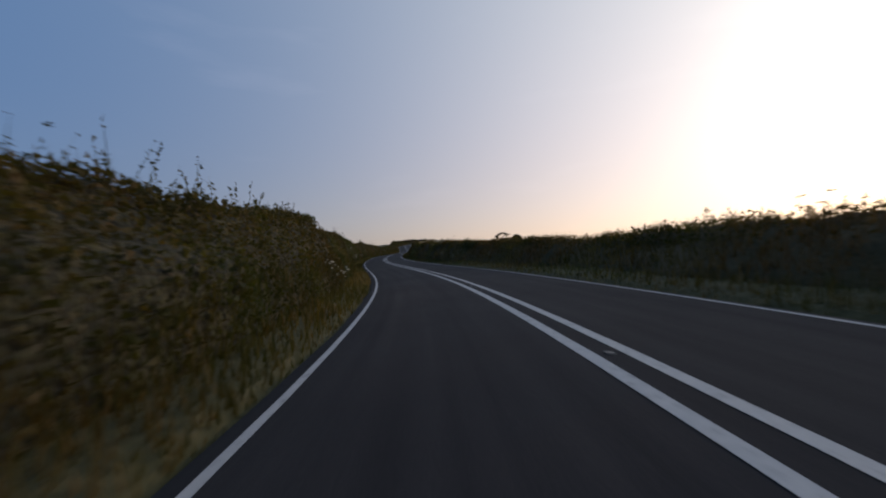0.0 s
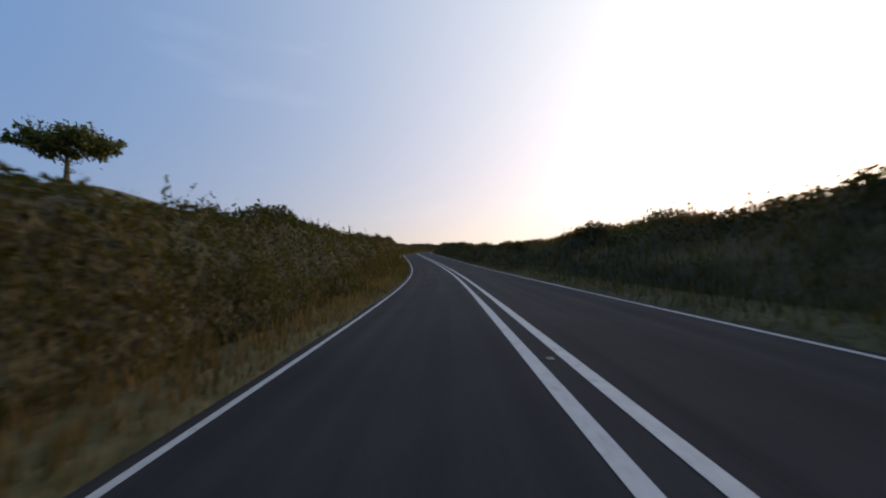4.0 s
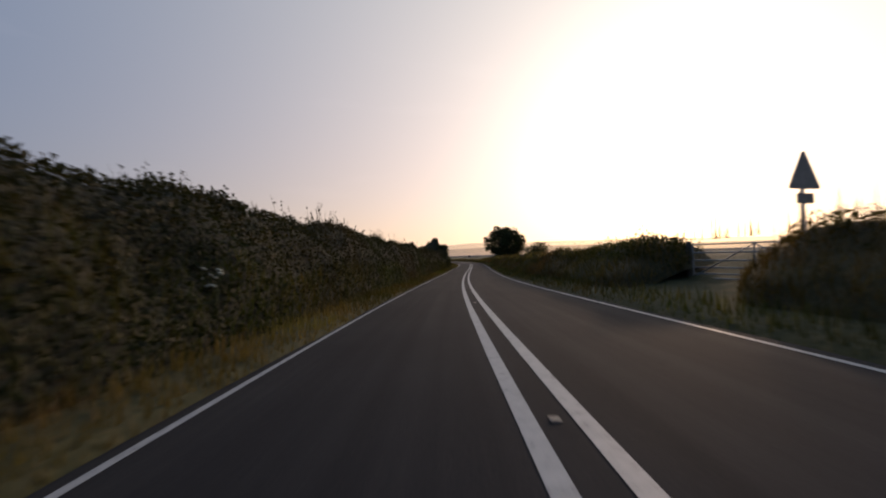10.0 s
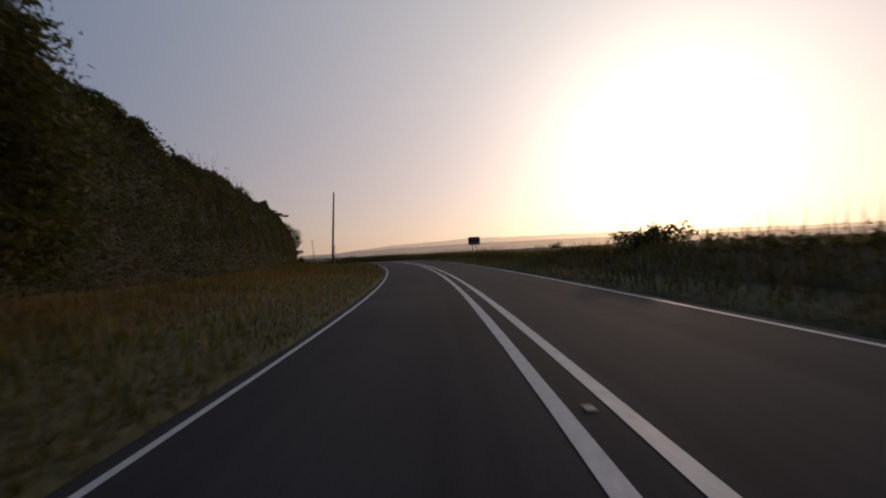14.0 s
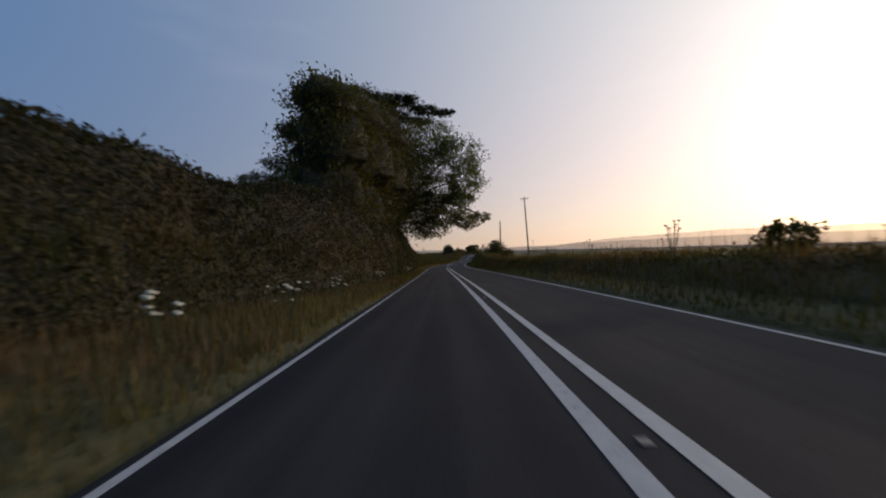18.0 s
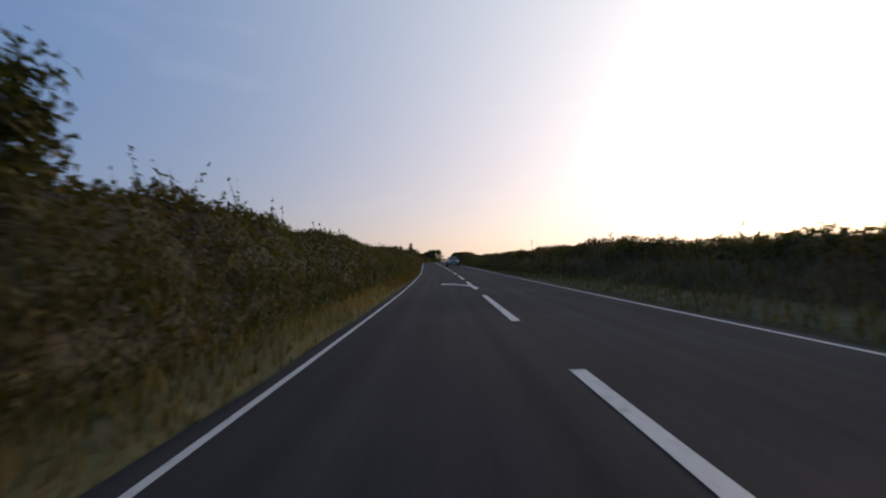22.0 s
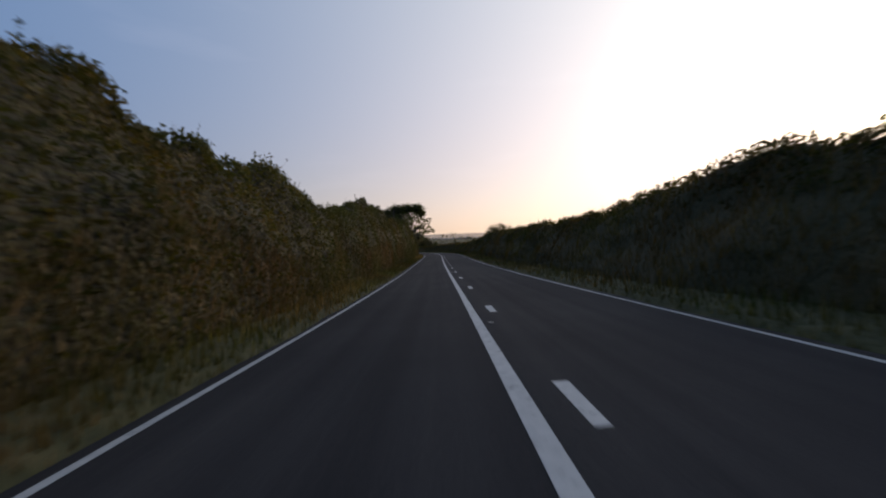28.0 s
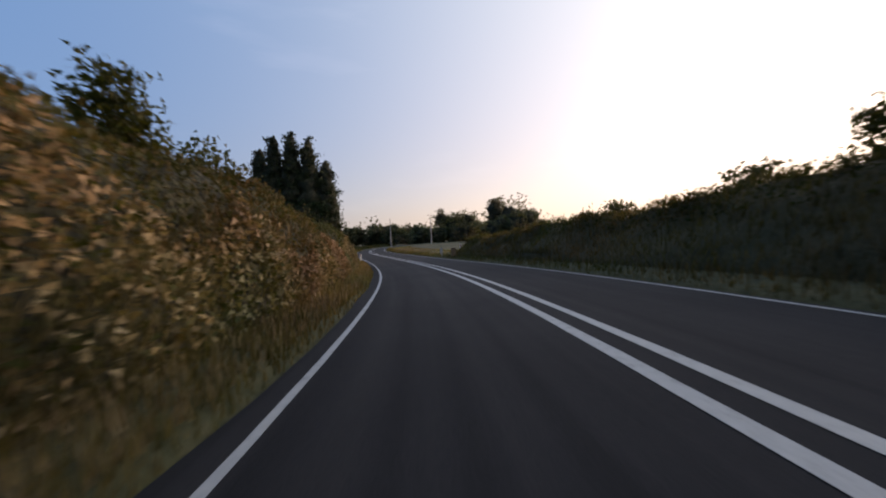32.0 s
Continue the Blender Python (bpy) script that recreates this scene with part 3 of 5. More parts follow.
def terrain(s, u):
    """Height of the ground above the centre line."""
    s, u = np.asarray(s, float), np.asarray(u, float)
    side = np.where(u < 0, -1, 1)
    a = np.abs(u)
    h = np.where(u < 0, hedge_height(-1, s), hedge_height(1, s))
    h = h * np.where(u > 0, 1 - 0.95 * np.exp(-((s - 330) / 2.2) ** 2), 1)
    back = np.where(u < 0, set_back(-1, s), 0)
    foot = bank_foot(back)
    lift = np.where(back > 1, np.maximum(0.25 * h, foot), 0.42 * h)
    z = -CROWN * 3.4 + np.interp(a, [0, 3.4, 3.62, 4.4], [-0.30, -0.30, 0.03, 0.12])
    z = z + np.clip((a - 4.2) / (1.0 + back), 0, 1) * foot
    z = z + np.clip((a - 4.9 - back) / 1.8, 0, 1) * (lift - foot)
    fall = np.clip((a - 12 - back) / 58, 0, 1)
    fall = fall * fall * (3 - 2 * fall)
    road_z = np.interp(s, GRID, LINE_Z)
    z = z * (1 - fall) + fall * (-6.7 - road_z)
    z = z + 17.6 * np.exp(-((s - 185) / 55) ** 2 - ((u + 46) / 17) ** 2)
    z = z + 0.25 * wave2(s / 9, u / 7, 3) * np.clip((a - 8 - back) / 6, 0, 1)
    return z


S_G = np.arange(-120, 1300, 3.0)
U_G = np.array([3.30, 3.62, 4.1, 4.5, 4.9, 5.4, 6.0, 6.7, 7.5, 8.6, 10, 11.5, 13, 15, 18, 22, 27, 33, 40, 48, 58, 70])
U_G = np.concatenate([-U_G[::-1], [-1.7, 0, 1.7], U_G])
ss, uu = np.meshgrid(S_G, U_G, indexing="ij")
zz = np.where(np.abs(uu) < 3, -0.40, terrain(ss, uu))
near = spot(ss, uu, zz).reshape(-1, 3)
span = np.concatenate([-np.geomspace(4200, 60, 26), [0], np.geomspace(60, 4200, 26)])
gx, gy = np.meshgrid(span + 60, span + 500, indexing="ij")
far_z = -6.8 + 3.0 * wave2(gx / 260, gy / 260, 5) * np.clip(np.hypot(gx - 60, gy - 500) / 900 - 0.8, 0, 1)
far = np.stack([gx, gy, far_z], -1).reshape(-1, 3)
ground = part("ground", mesh_of("ground", np.concatenate([near, far]),
              np.concatenate([grid_faces(len(S_G), len(U_G))[:, ::-1], grid_faces(53, 53) + len(near)]), True), SOIL)
tagged(ground, "rough grassy verges, banks and open fields", "ground", kind="structure")

S_R = np.arange(-120, 1300, 2.0)
U_R = np.array([-3.5, -3.3, -2.4, -1.2, -0.4, 0, 0.4, 1.2, 2.4, 3.3, 3.5])


def edge(s, u):
    """The ragged margin of the carriageway."""
    return u + np.where(np.abs(u) > 3.4, np.sign(u) * 0.10 * wave(s / 1.7 + np.sign(u) * 91, 8), 0)


ss, uu = np.meshgrid(S_R, U_R, indexing="ij")
top = surface(ss, edge(ss, uu), np.where(np.abs(uu) > 3.4, -0.04, 0.004))
road = part("road", mesh_of("road", top, grid_faces(len(S_R), len(U_R))[:, ::-1], True), ASPHALT)
across = road.data.uv_layers.new(name="across")
at = np.stack([uu, ss], -1).reshape(-1, 2)
which = np.empty(len(road.data.loops), np.int32)
road.data.loops.foreach_get("vertex_index", which)
across.data.foreach_set("uv", at[which].astype(np.float32).ravel())
tagged(road, "dark worn asphalt two-lane country road with white markings", "road", kind="structure")


def strip(name, s0, s1, u, width, step=2.0, lift=0.010):
    """A painted line along the road."""
    s = np.append(np.arange(s0, s1, step), s1)
    w = width / 2 * (1 + 0.10 * wave(s / 0.9, int(abs(u) * 50) + 2))
    if u == -LANE:
        u = u + np.interp(s, [680, 700, 715, 730, 905, 920, 960, 985, 1016, 1040], [0, 0.08, 0.08, 0, 0, 0.06, 0.05, 0.07, 0.13, 0.10])
    a, b = surface(s, u - w, lift), surface(s, u + w, lift)
    v = np.stack([a, b], 1).reshape(-1, 3)
    return part(name, mesh_of(name, v, grid_faces(len(s), 2)[:, ::-1]), PAINT, road)


for s0, s1 in ((-110, 558), (573, 1290)):
    strip("edge_line", s0, s1, -LANE, 0.095)
for s0, s1 in ((-110, 770), (781, 1290)):
    strip("edge_line", s0, s1, LANE - 0.08, 0.085)
for s in np.arange(559.5, 572, 3.0):
    strip("give_way_dash", s, s + 1.5, -LANE, 0.12)
for s in (771.5, 774.5, 777.5):
    strip("edge_dash", s, s + 1.7, LANE - 0.08, 0.12)
for u, s0, s1 in ((-0.2, -110, 98), (0.2, -110, 108), (-0.2, 120, 632), (0.2, 120, 632), (-0.2, 886, 1290), (0.2, 1006, 1290)):
    strip("centre_line", s0, s1, u, 0.14)
for s, e in ((100.4, 101.5), (103.0, 103.7), (105.0, 105.5)):
    strip("worn_line", s, e, -0.2, 0.11)
for s in np.arange(891.6, 1006, 5.08):
    s = s - float(np.interp(s, [925, 955], [0, 0.95]))
    strip("short_dash", s - 0.5, s + 0.4, 0.2, 0.13)
ENDS = [643.4, 676.0, 711.6, 745.4, 769.0, 800.5, 833.8, 850.3, 884.0]
for a, b in zip(ENDS[:-1], ENDS[1:]):
    n = round((b - a) / 8.4)
    for k in range(n):
        e = a + (b - a) * k / n
        strip("centre_dash", e - 5.6, e, 0.0, 0.15)


def deflection_arrow(s0, side=1):
    """A curved painted arrow that sends traffic back to its own side."""
    q = np.linspace(0, 1, 10)
    s, u = s0 + 2.15 + side * (4.3 * q - 2.15), side * (0.10 - 1.05 * q ** 1.8)
    w = 0.08 + 0.05 * q
    v = np.stack([surface(s, u - w, 0.010), surface(s, u + w, 0.010)], 1).reshape(-1, 3)
    along, aside = 0.92 * side, -0.40 * side
    hs = s[-1] + np.array([-aside * 0.36, 0.0, aside * 0.36, along * 1.15])
    hu = u[-1] + np.array([along * 0.36, 0.0, -along * 0.36, aside * 1.15])
    v = np.concatenate([v, surface(hs, hu, 0.011)])
    f = np.concatenate([grid_faces(10, 2)[:, ::-1], [[20, 21, 22, 23]]])
    part("deflection_arrow", mesh_of("deflection_arrow", v, f), PAINT, road, "white painted curved arrow")


for s0 in (662.8, 715.0, 780.5):
    deflection_arrow(s0)
deflection_arrow(838.0, -1)
STUD = bpy.data.meshes.new("road_stud")
bm = box(0.08, 0.08, 0.012, bevel=0.004)
bm.to_mesh(STUD)
bm.free()
STUD.materials.append(SIGN_BACK)
for s in list(np.arange(4, 96, 9.0)) + list(np.arange(124, 632, 9.0)) + list(np.arange(640, 1100, 17.0)):
    ob = part("road_stud", STUD, None, road, loc=surface(s, 0.0, 0.012))
    ob.rotation_euler = (0, 0, float(heading(s)))

# side road on the left
q = np.linspace(0, 1, 24)
s_lo, s_hi = 559.3 - 2.4 * (1 - q) ** 8, 563.6 + 5.2 * (1 - q) ** 7
cols = [spot(s_lo + (s_hi - s_lo) * k, -3.3 - 40 * q, np.maximum(terrain(s_lo + (s_hi - s_lo) * k, -3.3 - 40 * q), -0.092) + 0.015) for k in np.linspace(0, 1, 5)]
lane = part("side_road", mesh_of("side_road", np.stack(cols, 1).reshape(-1, 3), grid_faces(24, 5), True), ASPHALT)
tagged(lane, "narrow asphalt side road mouth", "road", kind="structure")

# ---- hedgerows ----
PROFILE_A = np.array([0.0, 0.22, 0.50, 0.78, 1.0, 1.25, 1.5])
PROFILE_U = np.array([4.55, 4.80, 5.25, 5.75, 6.25, 7.10, 7.90])
PROFILE_Z = {-1: np.array([0.02, 0.34, 0.66, 0.90, 1.0, 0.93, 0.45]), 1: np.array([0.02, 0.20, 0.50, 0.80, 1.0, 0.93, 0.45])}


def hedge_skin(side, s, q, inset=0.0):
    """Points on the outside of a hedge: s along the road, q up its face and over its crest (0 to 1.5)."""
    h = (hedge_height(side, s) - 0.13) * (1 + 0.10 * wave(s / 5.3, 21 + side) + 0.05 * wave(s / 1.3, 25 + side) + 0.03 * wave(s / 0.45, 27 + side))
    back = set_back(side, s)
    a = np.interp(q, PROFILE_A, PROFILE_U) + back
    narrow = np.where(h < 1.3, 0.25, 0.0)
    bulge = 0.32 * wave2(s / 2.1, q * 3.1, 31 + side) + 0.16 * wave2(s / 0.7, q * 8, 37 + side)
    bulge = bulge * np.clip(q * 3, 0.15, 1) * np.clip(h / 2.2, 0.3, 1)
    foot = bank_foot(back)
    z = foot + (h - foot - inset) * np.interp(q, PROFILE_A, PROFILE_Z[side]) + 0.35 * bulge * np.clip(q, 0, 1) - 0.4 * np.clip(1 - q * 6, 0, 1)
    a = a + narrow - bulge + inset * 0.6
    return spot(s, side * a, z)


def drawn_in(side, s, p, ends):
    """Round off a hedge where it stops at a gap. ends: the two stations where it stops, or None."""
    e = np.ones_like(s)
    for k, end in enumerate(ends):
        if end is not None:
            e = np.minimum(e, np.clip((s - end) * (1 - 2 * k) / 1.6, 0.0, 1.0))
    k = np.sqrt(1 - (1 - e) ** 2)[..., None]
    heart = spot(s, side * (6.3 + set_back(side, s)), 0.3 * hedge_height(side, s))
    return heart + (p - heart) * k


def hedgerow(side, s0, s1, label, leaves=900, weeds=80, leaf=LEAF, gaps=(False, False), weed=BANK_LEAF, reach=0.7, grassy=0, wild=1.0, low_leaf=None):
    """A hedge on its bank. grassy: grass blades a metre on its face, in place of leaves low down; wild: how far shoots stand above the crest."""
    step = 0.8
    s = np.append(np.arange(s0, s1, step), s1)
    q = np.linspace(0, 1.5, 15)
    ss, qq = np.meshgrid(s, q, indexing="ij")
    origin = spot((s0 + s1) / 2, side * (6.2 + float(set_back(side, (s0 + s1) / 2))), 0.3)
    ends = [end if gap else None for end, gap in zip((s0, s1), gaps)]
    v = drawn_in(side, ss, hedge_skin(side, ss, qq, 0.05), ends) - origin
    f = grid_faces(len(s), len(q))
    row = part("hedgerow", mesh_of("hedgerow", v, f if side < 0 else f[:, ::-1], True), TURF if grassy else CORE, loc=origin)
    tagged(row, label, "hedge", "hedgerows along the road")
    size = s1 - s0
    mean = float(np.mean(hedge_height(side, s)))
    n = int(size * leaves * min(1.0, 0.35 + mean / 4.5))
    ls = rng.uniform(s0, s1, n)
    lq = np.concatenate([rng.uniform(0.62 if grassy else 0.03, 1.12, n * 5 // 6), rng.uniform(0.85, 1.45, n - n * 5 // 6)])
    if grassy:
        # leaves stand in drifts, with open grass between
        keep = wave2(ls / 4.7, lq * 2.0, 41) + rng.uniform(-0.7, 0.7, n) + 1.2 * (lq - 0.9) > -0.1
        ls, lq = ls[keep], lq[keep]
        n = len(ls)
    p = drawn_in(side, ls, hedge_skin(side, ls, lq, rng.uniform(-0.12, 0.06, n)), ends)
    p = p + rng.normal(size=p.shape) * 0.045 - origin
    part("foliage", leaf_mesh("foliage", p, 0.10, 0.075, 0.15, small=True), leaf, row)["kind"] = "stuff"
    if low_leaf:
        n = int(size * leaves * 0.45)
        ls = rng.uniform(s0, s1, n)
        lq = rng.uniform(0.0, 0.62, n) * (0.75 + 0.35 * wave(ls / 3.3, 67) + 0.2 * wave(ls / 0.9, 69))
        p = drawn_in(side, ls, hedge_skin(side, ls, np.maximum(lq, 0.01), rng.uniform(-0.22, -0.02, n)), ends)
        part("low_growth", leaf_mesh("low_growth", p + rng.normal(size=p.shape) * 0.05 - origin, 0.11, 0.075, 0.0, small=True), low_leaf, row, "brown bramble and dead leaves on the bank")["kind"] = "stuff"
    # shoots that stand up from the crest, each with leaves along it
    k = int(size * 11)
    bs = rng.uniform(s0, s1, k)
    keep = wave(bs / 2.3, 51 + side) + 0.6 * wave(bs / 0.8, 53 + side) + rng.uniform(-0.5, 0.5, k) > 0.05
    bs = bs[keep]
    k = len(bs)
    base = drawn_in(side, bs, hedge_skin(side, bs, rng.uniform(0.85, 1.2, k), 0.1), ends)
    tall = rng.uniform(0.2, 1.0, k) ** 1.7 * (0.75 + 0.5 * wave(bs / 7, 57)) * np.clip(0.4 + 0.2 * hedge_height(side, bs), 0.6, 1.25) * wild + 0.1
    per = 11
    w = rng.uniform(0.0, 1.0, (k, per)) ** 1.25
    tilt = rng.normal(size=(k, 3)) * [0.22, 0.22, 0]
    thick = 0.05 * (1.1 - w)[..., None]
    tip = base + tall[:, None] * (np.array([0, 0, 1.0]) + tilt)
    edge_ = np.stack([np.cos(bs * 7), np.sin(bs * 7), 0 * bs], 1) * 0.014
    part("twig_growth", mesh_of("twig_growth", np.stack([base - edge_, base + edge_, tip], 1) - origin, np.arange(3 * k).reshape(k, 3)), STEM, row)["kind"] = "stuff"
    up = base[:, None] + (w * tall[:, None])[..., None] * (np.array([0, 0, 1.0]) + tilt[:, None]) + rng.normal(size=(k, per, 3)) * thick
    part("shoot_growth", leaf_mesh("shoots", up.reshape(-1, 3) - origin, 0.10, 0.050, 0.6, small=True), leaf, row, "leafy upright shoots")["kind"] = "stuff"
    # fine grass stalks and seed heads along the crest
    m = int(size * (70 if grassy else 30))
    cs = rng.uniform(s0, s1, m)
    cs = cs[wave(cs / 3.1, 61 + side) + rng.uniform(-0.8, 0.8, m) > -0.1]
    feet = drawn_in(side, cs, hedge_skin(side, cs, rng.uniform(0.85, 1.3, len(cs)), 0.08), ends) - origin
    part("crest_growth", blade_mesh("stalks", feet, 0.40, 0.024, 0.25), weed, row, "thin grass stalks along the crest")["kind"] = "stuff"
    if grassy:
        m = int(size * grassy * min(1.0, 0.35 + mean / 4.0))
        gs = rng.uniform(s0, s1, m)
        feet = drawn_in(side, gs, hedge_skin(side, gs, rng.uniform(0.02, 1.0, m), 0.03), ends) - origin
        part("bank_grass", blade_mesh("bank_grass", feet, 0.30, 0.026, 0.8), SHADE_GRASS, row, "rough grass on the face of the bank")["kind"] = "stuff"
    elif weeds:
        m = int(size * weeds)
        ws = rng.uniform(s0, s1, m)
        wq = rng.uniform(0, 1, m) ** 1.2 * reach
        wq = wq * (0.65 + 0.5 * wave(ws / 3.7, 65))
        feet = drawn_in(side, ws, hedge_skin(side, ws, wq, 0.0), ends) - origin
        feet = feet[set_back(side, ws) < 5.0]
        if len(feet):
            part("bank_growth", blade_mesh("weeds", feet, 0.36, 0.034, 0.9), weed, row, "tangle of weeds and long grass on the bank")["kind"] = "stuff"
    return row


GREEN = "overgrown leafy green hedge on a roadside bank"
for s0, s1, label in ((-20, 60, GREEN), (60, 160, "tall steep overgrown hedge bank with long weeds"), (160, 262, "steep green hedge bank with rough grass"),
                      (262, 360, "dark leafy hedge with ragged shoots"), (360, 447, "tall dark hedge with shade in its leaf colour"), (446, 476, "dense dark hedge curving back behind a verge"), (476, 512, "dense dark hedge behind a wide grass verge"), (512, 557.5, "tall dark hedge beside a lane mouth"),
                      (568.0, 630, "tall trimmed leafy hedge turning into a side lane"), (630, 760, "overgrown hedge behind dry verge grass"), (760, 862, "overgrown hedge with bramble and dry weeds"),
                      (862, 985, "very tall steep leafy hedge bank"), (985, 1012, "brownish overgrown hedge bank"), (1012, 1060, "bramble-grown bank with rust-coloured dead leaves"), (1060, 1170, "low ragged green hedge")):
    brown = s0 in (985, 1012)
    # three stretches take the darker leaf copy, with shade in its colour
    hedgerow(-1, s0, s1, label, leaves={446: 2000, 476: 1500, 512: 1200, 568.0: 1250, 862: 1150}.get(s0, 800), gaps=(s0 == 568.0, s1 == 557.5), leaf=SHADE_LEAF if s0 in (262, 360, 568.0) else BANK_LEAF if brown else LEAF, low_leaf=BRAMBLE if s0 == 1012 else None, weeds=240 if s0 in (985, 1012, 760, 862) else 130, weed=RUST if s0 in (985, 1012, 760, 862) else BANK_LEAF, reach=0.62 if brown else 0.5)
for s0, s1, label in ((-20, 90, "low dark hedge with feathery grass tops"), (90, 215, "low shaded hedge on a grassy bank"), (215, 327.8, "backlit brownish hedge on the inside of a bend"),
                      (331.2, 425, "low backlit hedge with tall seed heads"), (425, 545, "low weedy bank with thin stalks"), (545, 640, "low scrubby roadside hedge"),
                      (640, 773.4, "bushy green roadside hedge"), (773.8, 825.6, "low hedge on a grassy bank"), (830.0, 945, "tall shaded hedge on a steep bank"), (945, 1055.5, "shaded hedge on a grassy bank")):
    hedgerow(1, s0, s1, label, leaves=430, weed=SHADE_GRASS, grassy=380, wild=0.8, gaps=(s0 in (331.2, 773.8, 830.0), s1 in (327.8, 773.4, 825.6, 1055.5)))

# ---- verge grass ----
def verge(side, n):
    s = rng.uniform(-40, 1120, n)
    back = set_back(side, s)
    a = 3.52 + rng.uniform(0, 1, n) ** 1.4 * (1.25 + back)
    keep = ~((s > 556.5) & (s < 568.5 - 4 * np.clip((a - 3.5) / 4, 0, 1)) & (side < 0))
    s, a = s[keep], a[keep]
    feet = spot(s, side * a, terrain(s, side * a) - 0.02)
    tall = 0.20 + 0.16 * np.clip((a - 3.5) / 1.2, 0, 1)
    dry = wave(s / 23, 71 + side) + 0.5 * wave(s / 5, 75) + rng.uniform(-0.5, 0.5, len(s)) > np.where(((s > 985) & (s < 1060) | (s > 628) & (s < 672) | (s > 574) & (s < 590)) & (side < 0), -1.2, 0.25)
    for name, mat, pick, label in (("verge_grass", GRASS, ~dry, "green and straw roadside grass"), ("dry_grass", DRY, dry, "dry straw-coloured roadside grass")):
        ob = part(name, blade_mesh(name, feet[pick], tall[pick], 0.035, 0.4), mat)
        tagged(ob, label, "grass", kind="stuff")


verge(-1, 150000)
verge(1, 90000)
# the wide verge at the bend
n = 78000
s = rng.uniform(444, 556, n)
a = 3.6 + rng.uniform(0, 1, n) * (2.3 + set_back(-1, s))
near = (a - 3.6) < 0.55 * (set_back(-1, s) + 1) + rng.normal(size=n)
for name, pick, mat, tall, label in (("mown_grass", near, GRASS, 0.11, "short green and straw grass on a wide verge"), ("meadow_grass", ~near, MEADOW, 0.28, "long reddish grass below a dark hedge")):
    ob = part(name, blade_mesh(name, spot(s, -a, terrain(s, -a) - 0.02)[pick], tall, 0.03, 0.4), mat)
    tagged(ob, label, "grass", kind="stuff")
# brown grass on the bank beside the side road
n = 11000
s = rng.uniform(567.5, 596, n)
a = 3.75 + rng.uniform(0, 1, n) * (1.0 + set_back(-1, s))
ob = part("brown_grass", blade_mesh("brown_grass", spot(s, -a, terrain(s, -a) - 0.02), 0.32, 0.03, 0.5), RUST)
tagged(ob, "brown seeding grass on a bank below the hedge", "grass", kind="stuff")
# a pale patch of dry grass on the right-hand bank
n = 3600
s = rng.uniform(750, 772, n)
feet = hedge_skin(1, s, rng.uniform(0.02, 0.75, n), -0.02)
ob = part("straw_grass", blade_mesh("straw_grass", feet, 0.5, 0.03, 0.4), DRY)
tagged(ob, "patch of pale dry grass on the bank", "grass", kind="stuff")
# brown litter and dead grass at the foot of the last bank, and straw beyond it on both sides
for name, mat, n, s0, s1, side, a0, wide, tall, label in (("dead_grass", BRAMBLE, 9000, 1004, 1062, -1, 3.72, 1.6, 0.24, "matted brown dead grass at the foot of the bank"),
                                                         ("straw_verge", DRY, 9000, 1053, 1125, 1, 3.7, 6.0, 0.22, "pale straw grass on the open verge"),
                                                         ("straw_verge", DRY, 9000, 1060, 1125, -1, 3.7, 5.0, 0.22, "pale straw grass on the open verge")):
    s = rng.uniform(s0, s1, n)
    u = side * (a0 + wide * rng.uniform(0, 1, n) ** 1.2)
    ob = part(name, blade_mesh(name, spot(s, u, np.maximum(terrain(s, u), -0.1) - 0.02), tall, 0.035, 0.5), mat)
    tagged(ob, label, "grass", kind="stuff")
# tall seed heads along the low right-hand bank
n = 5200
s = rng.uniform(200, 700, n)
a = rng.uniform(5.3, 7.2, n)
feet = spot(s, a, hedge_height(1, s) * 0.8)
s_, a_ = rng.uniform(478, 548, 1500), rng.uniform(5.2, 7.0, 1500)
feet = np.concatenate([feet, spot(s_, a_, hedge_height(1, s_) * 0.8)])
stalk = part("seed_stalks", blade_mesh("seed_stalks", feet, 0.75, 0.022, 0.15), DRY)
tagged(stalk, "tall dry seed stalks above the bank", "grass", kind="stuff")


# ---- trees and bushes ----
def lump(blobs, share, seed):
    """One uneven hull a lobe that stands for the shaded inside of a crown, as points and faces."""
    rows_, cols_ = 9, 14
    g = np.random.default_rng(seed)
    e, w = np.meshgrid(np.linspace(-math.pi / 2, math.pi / 2, rows_), np.arange(cols_) * 2 * math.pi / cols_, indexing="ij")
    d = np.stack([np.cos(e) * np.cos(w), np.cos(e) * np.sin(w), np.sin(e)], -1).reshape(-1, 3)
    i, j = np.arange(rows_ - 1)[:, None] * cols_, np.arange(cols_)[None]
    f = np.stack([i + j, i + (j + 1) % cols_, i + cols_ + (j + 1) % cols_, i + cols_ + j], -1).reshape(-1, 4)
    pts = [b[:3] + d * b[3:6] * share * (1 + 0.16 * g.normal(size=(len(d), 1))) for b in blobs]
    return np.concatenate(pts), np.concatenate([f + k * len(d) for k in range(len(blobs))])


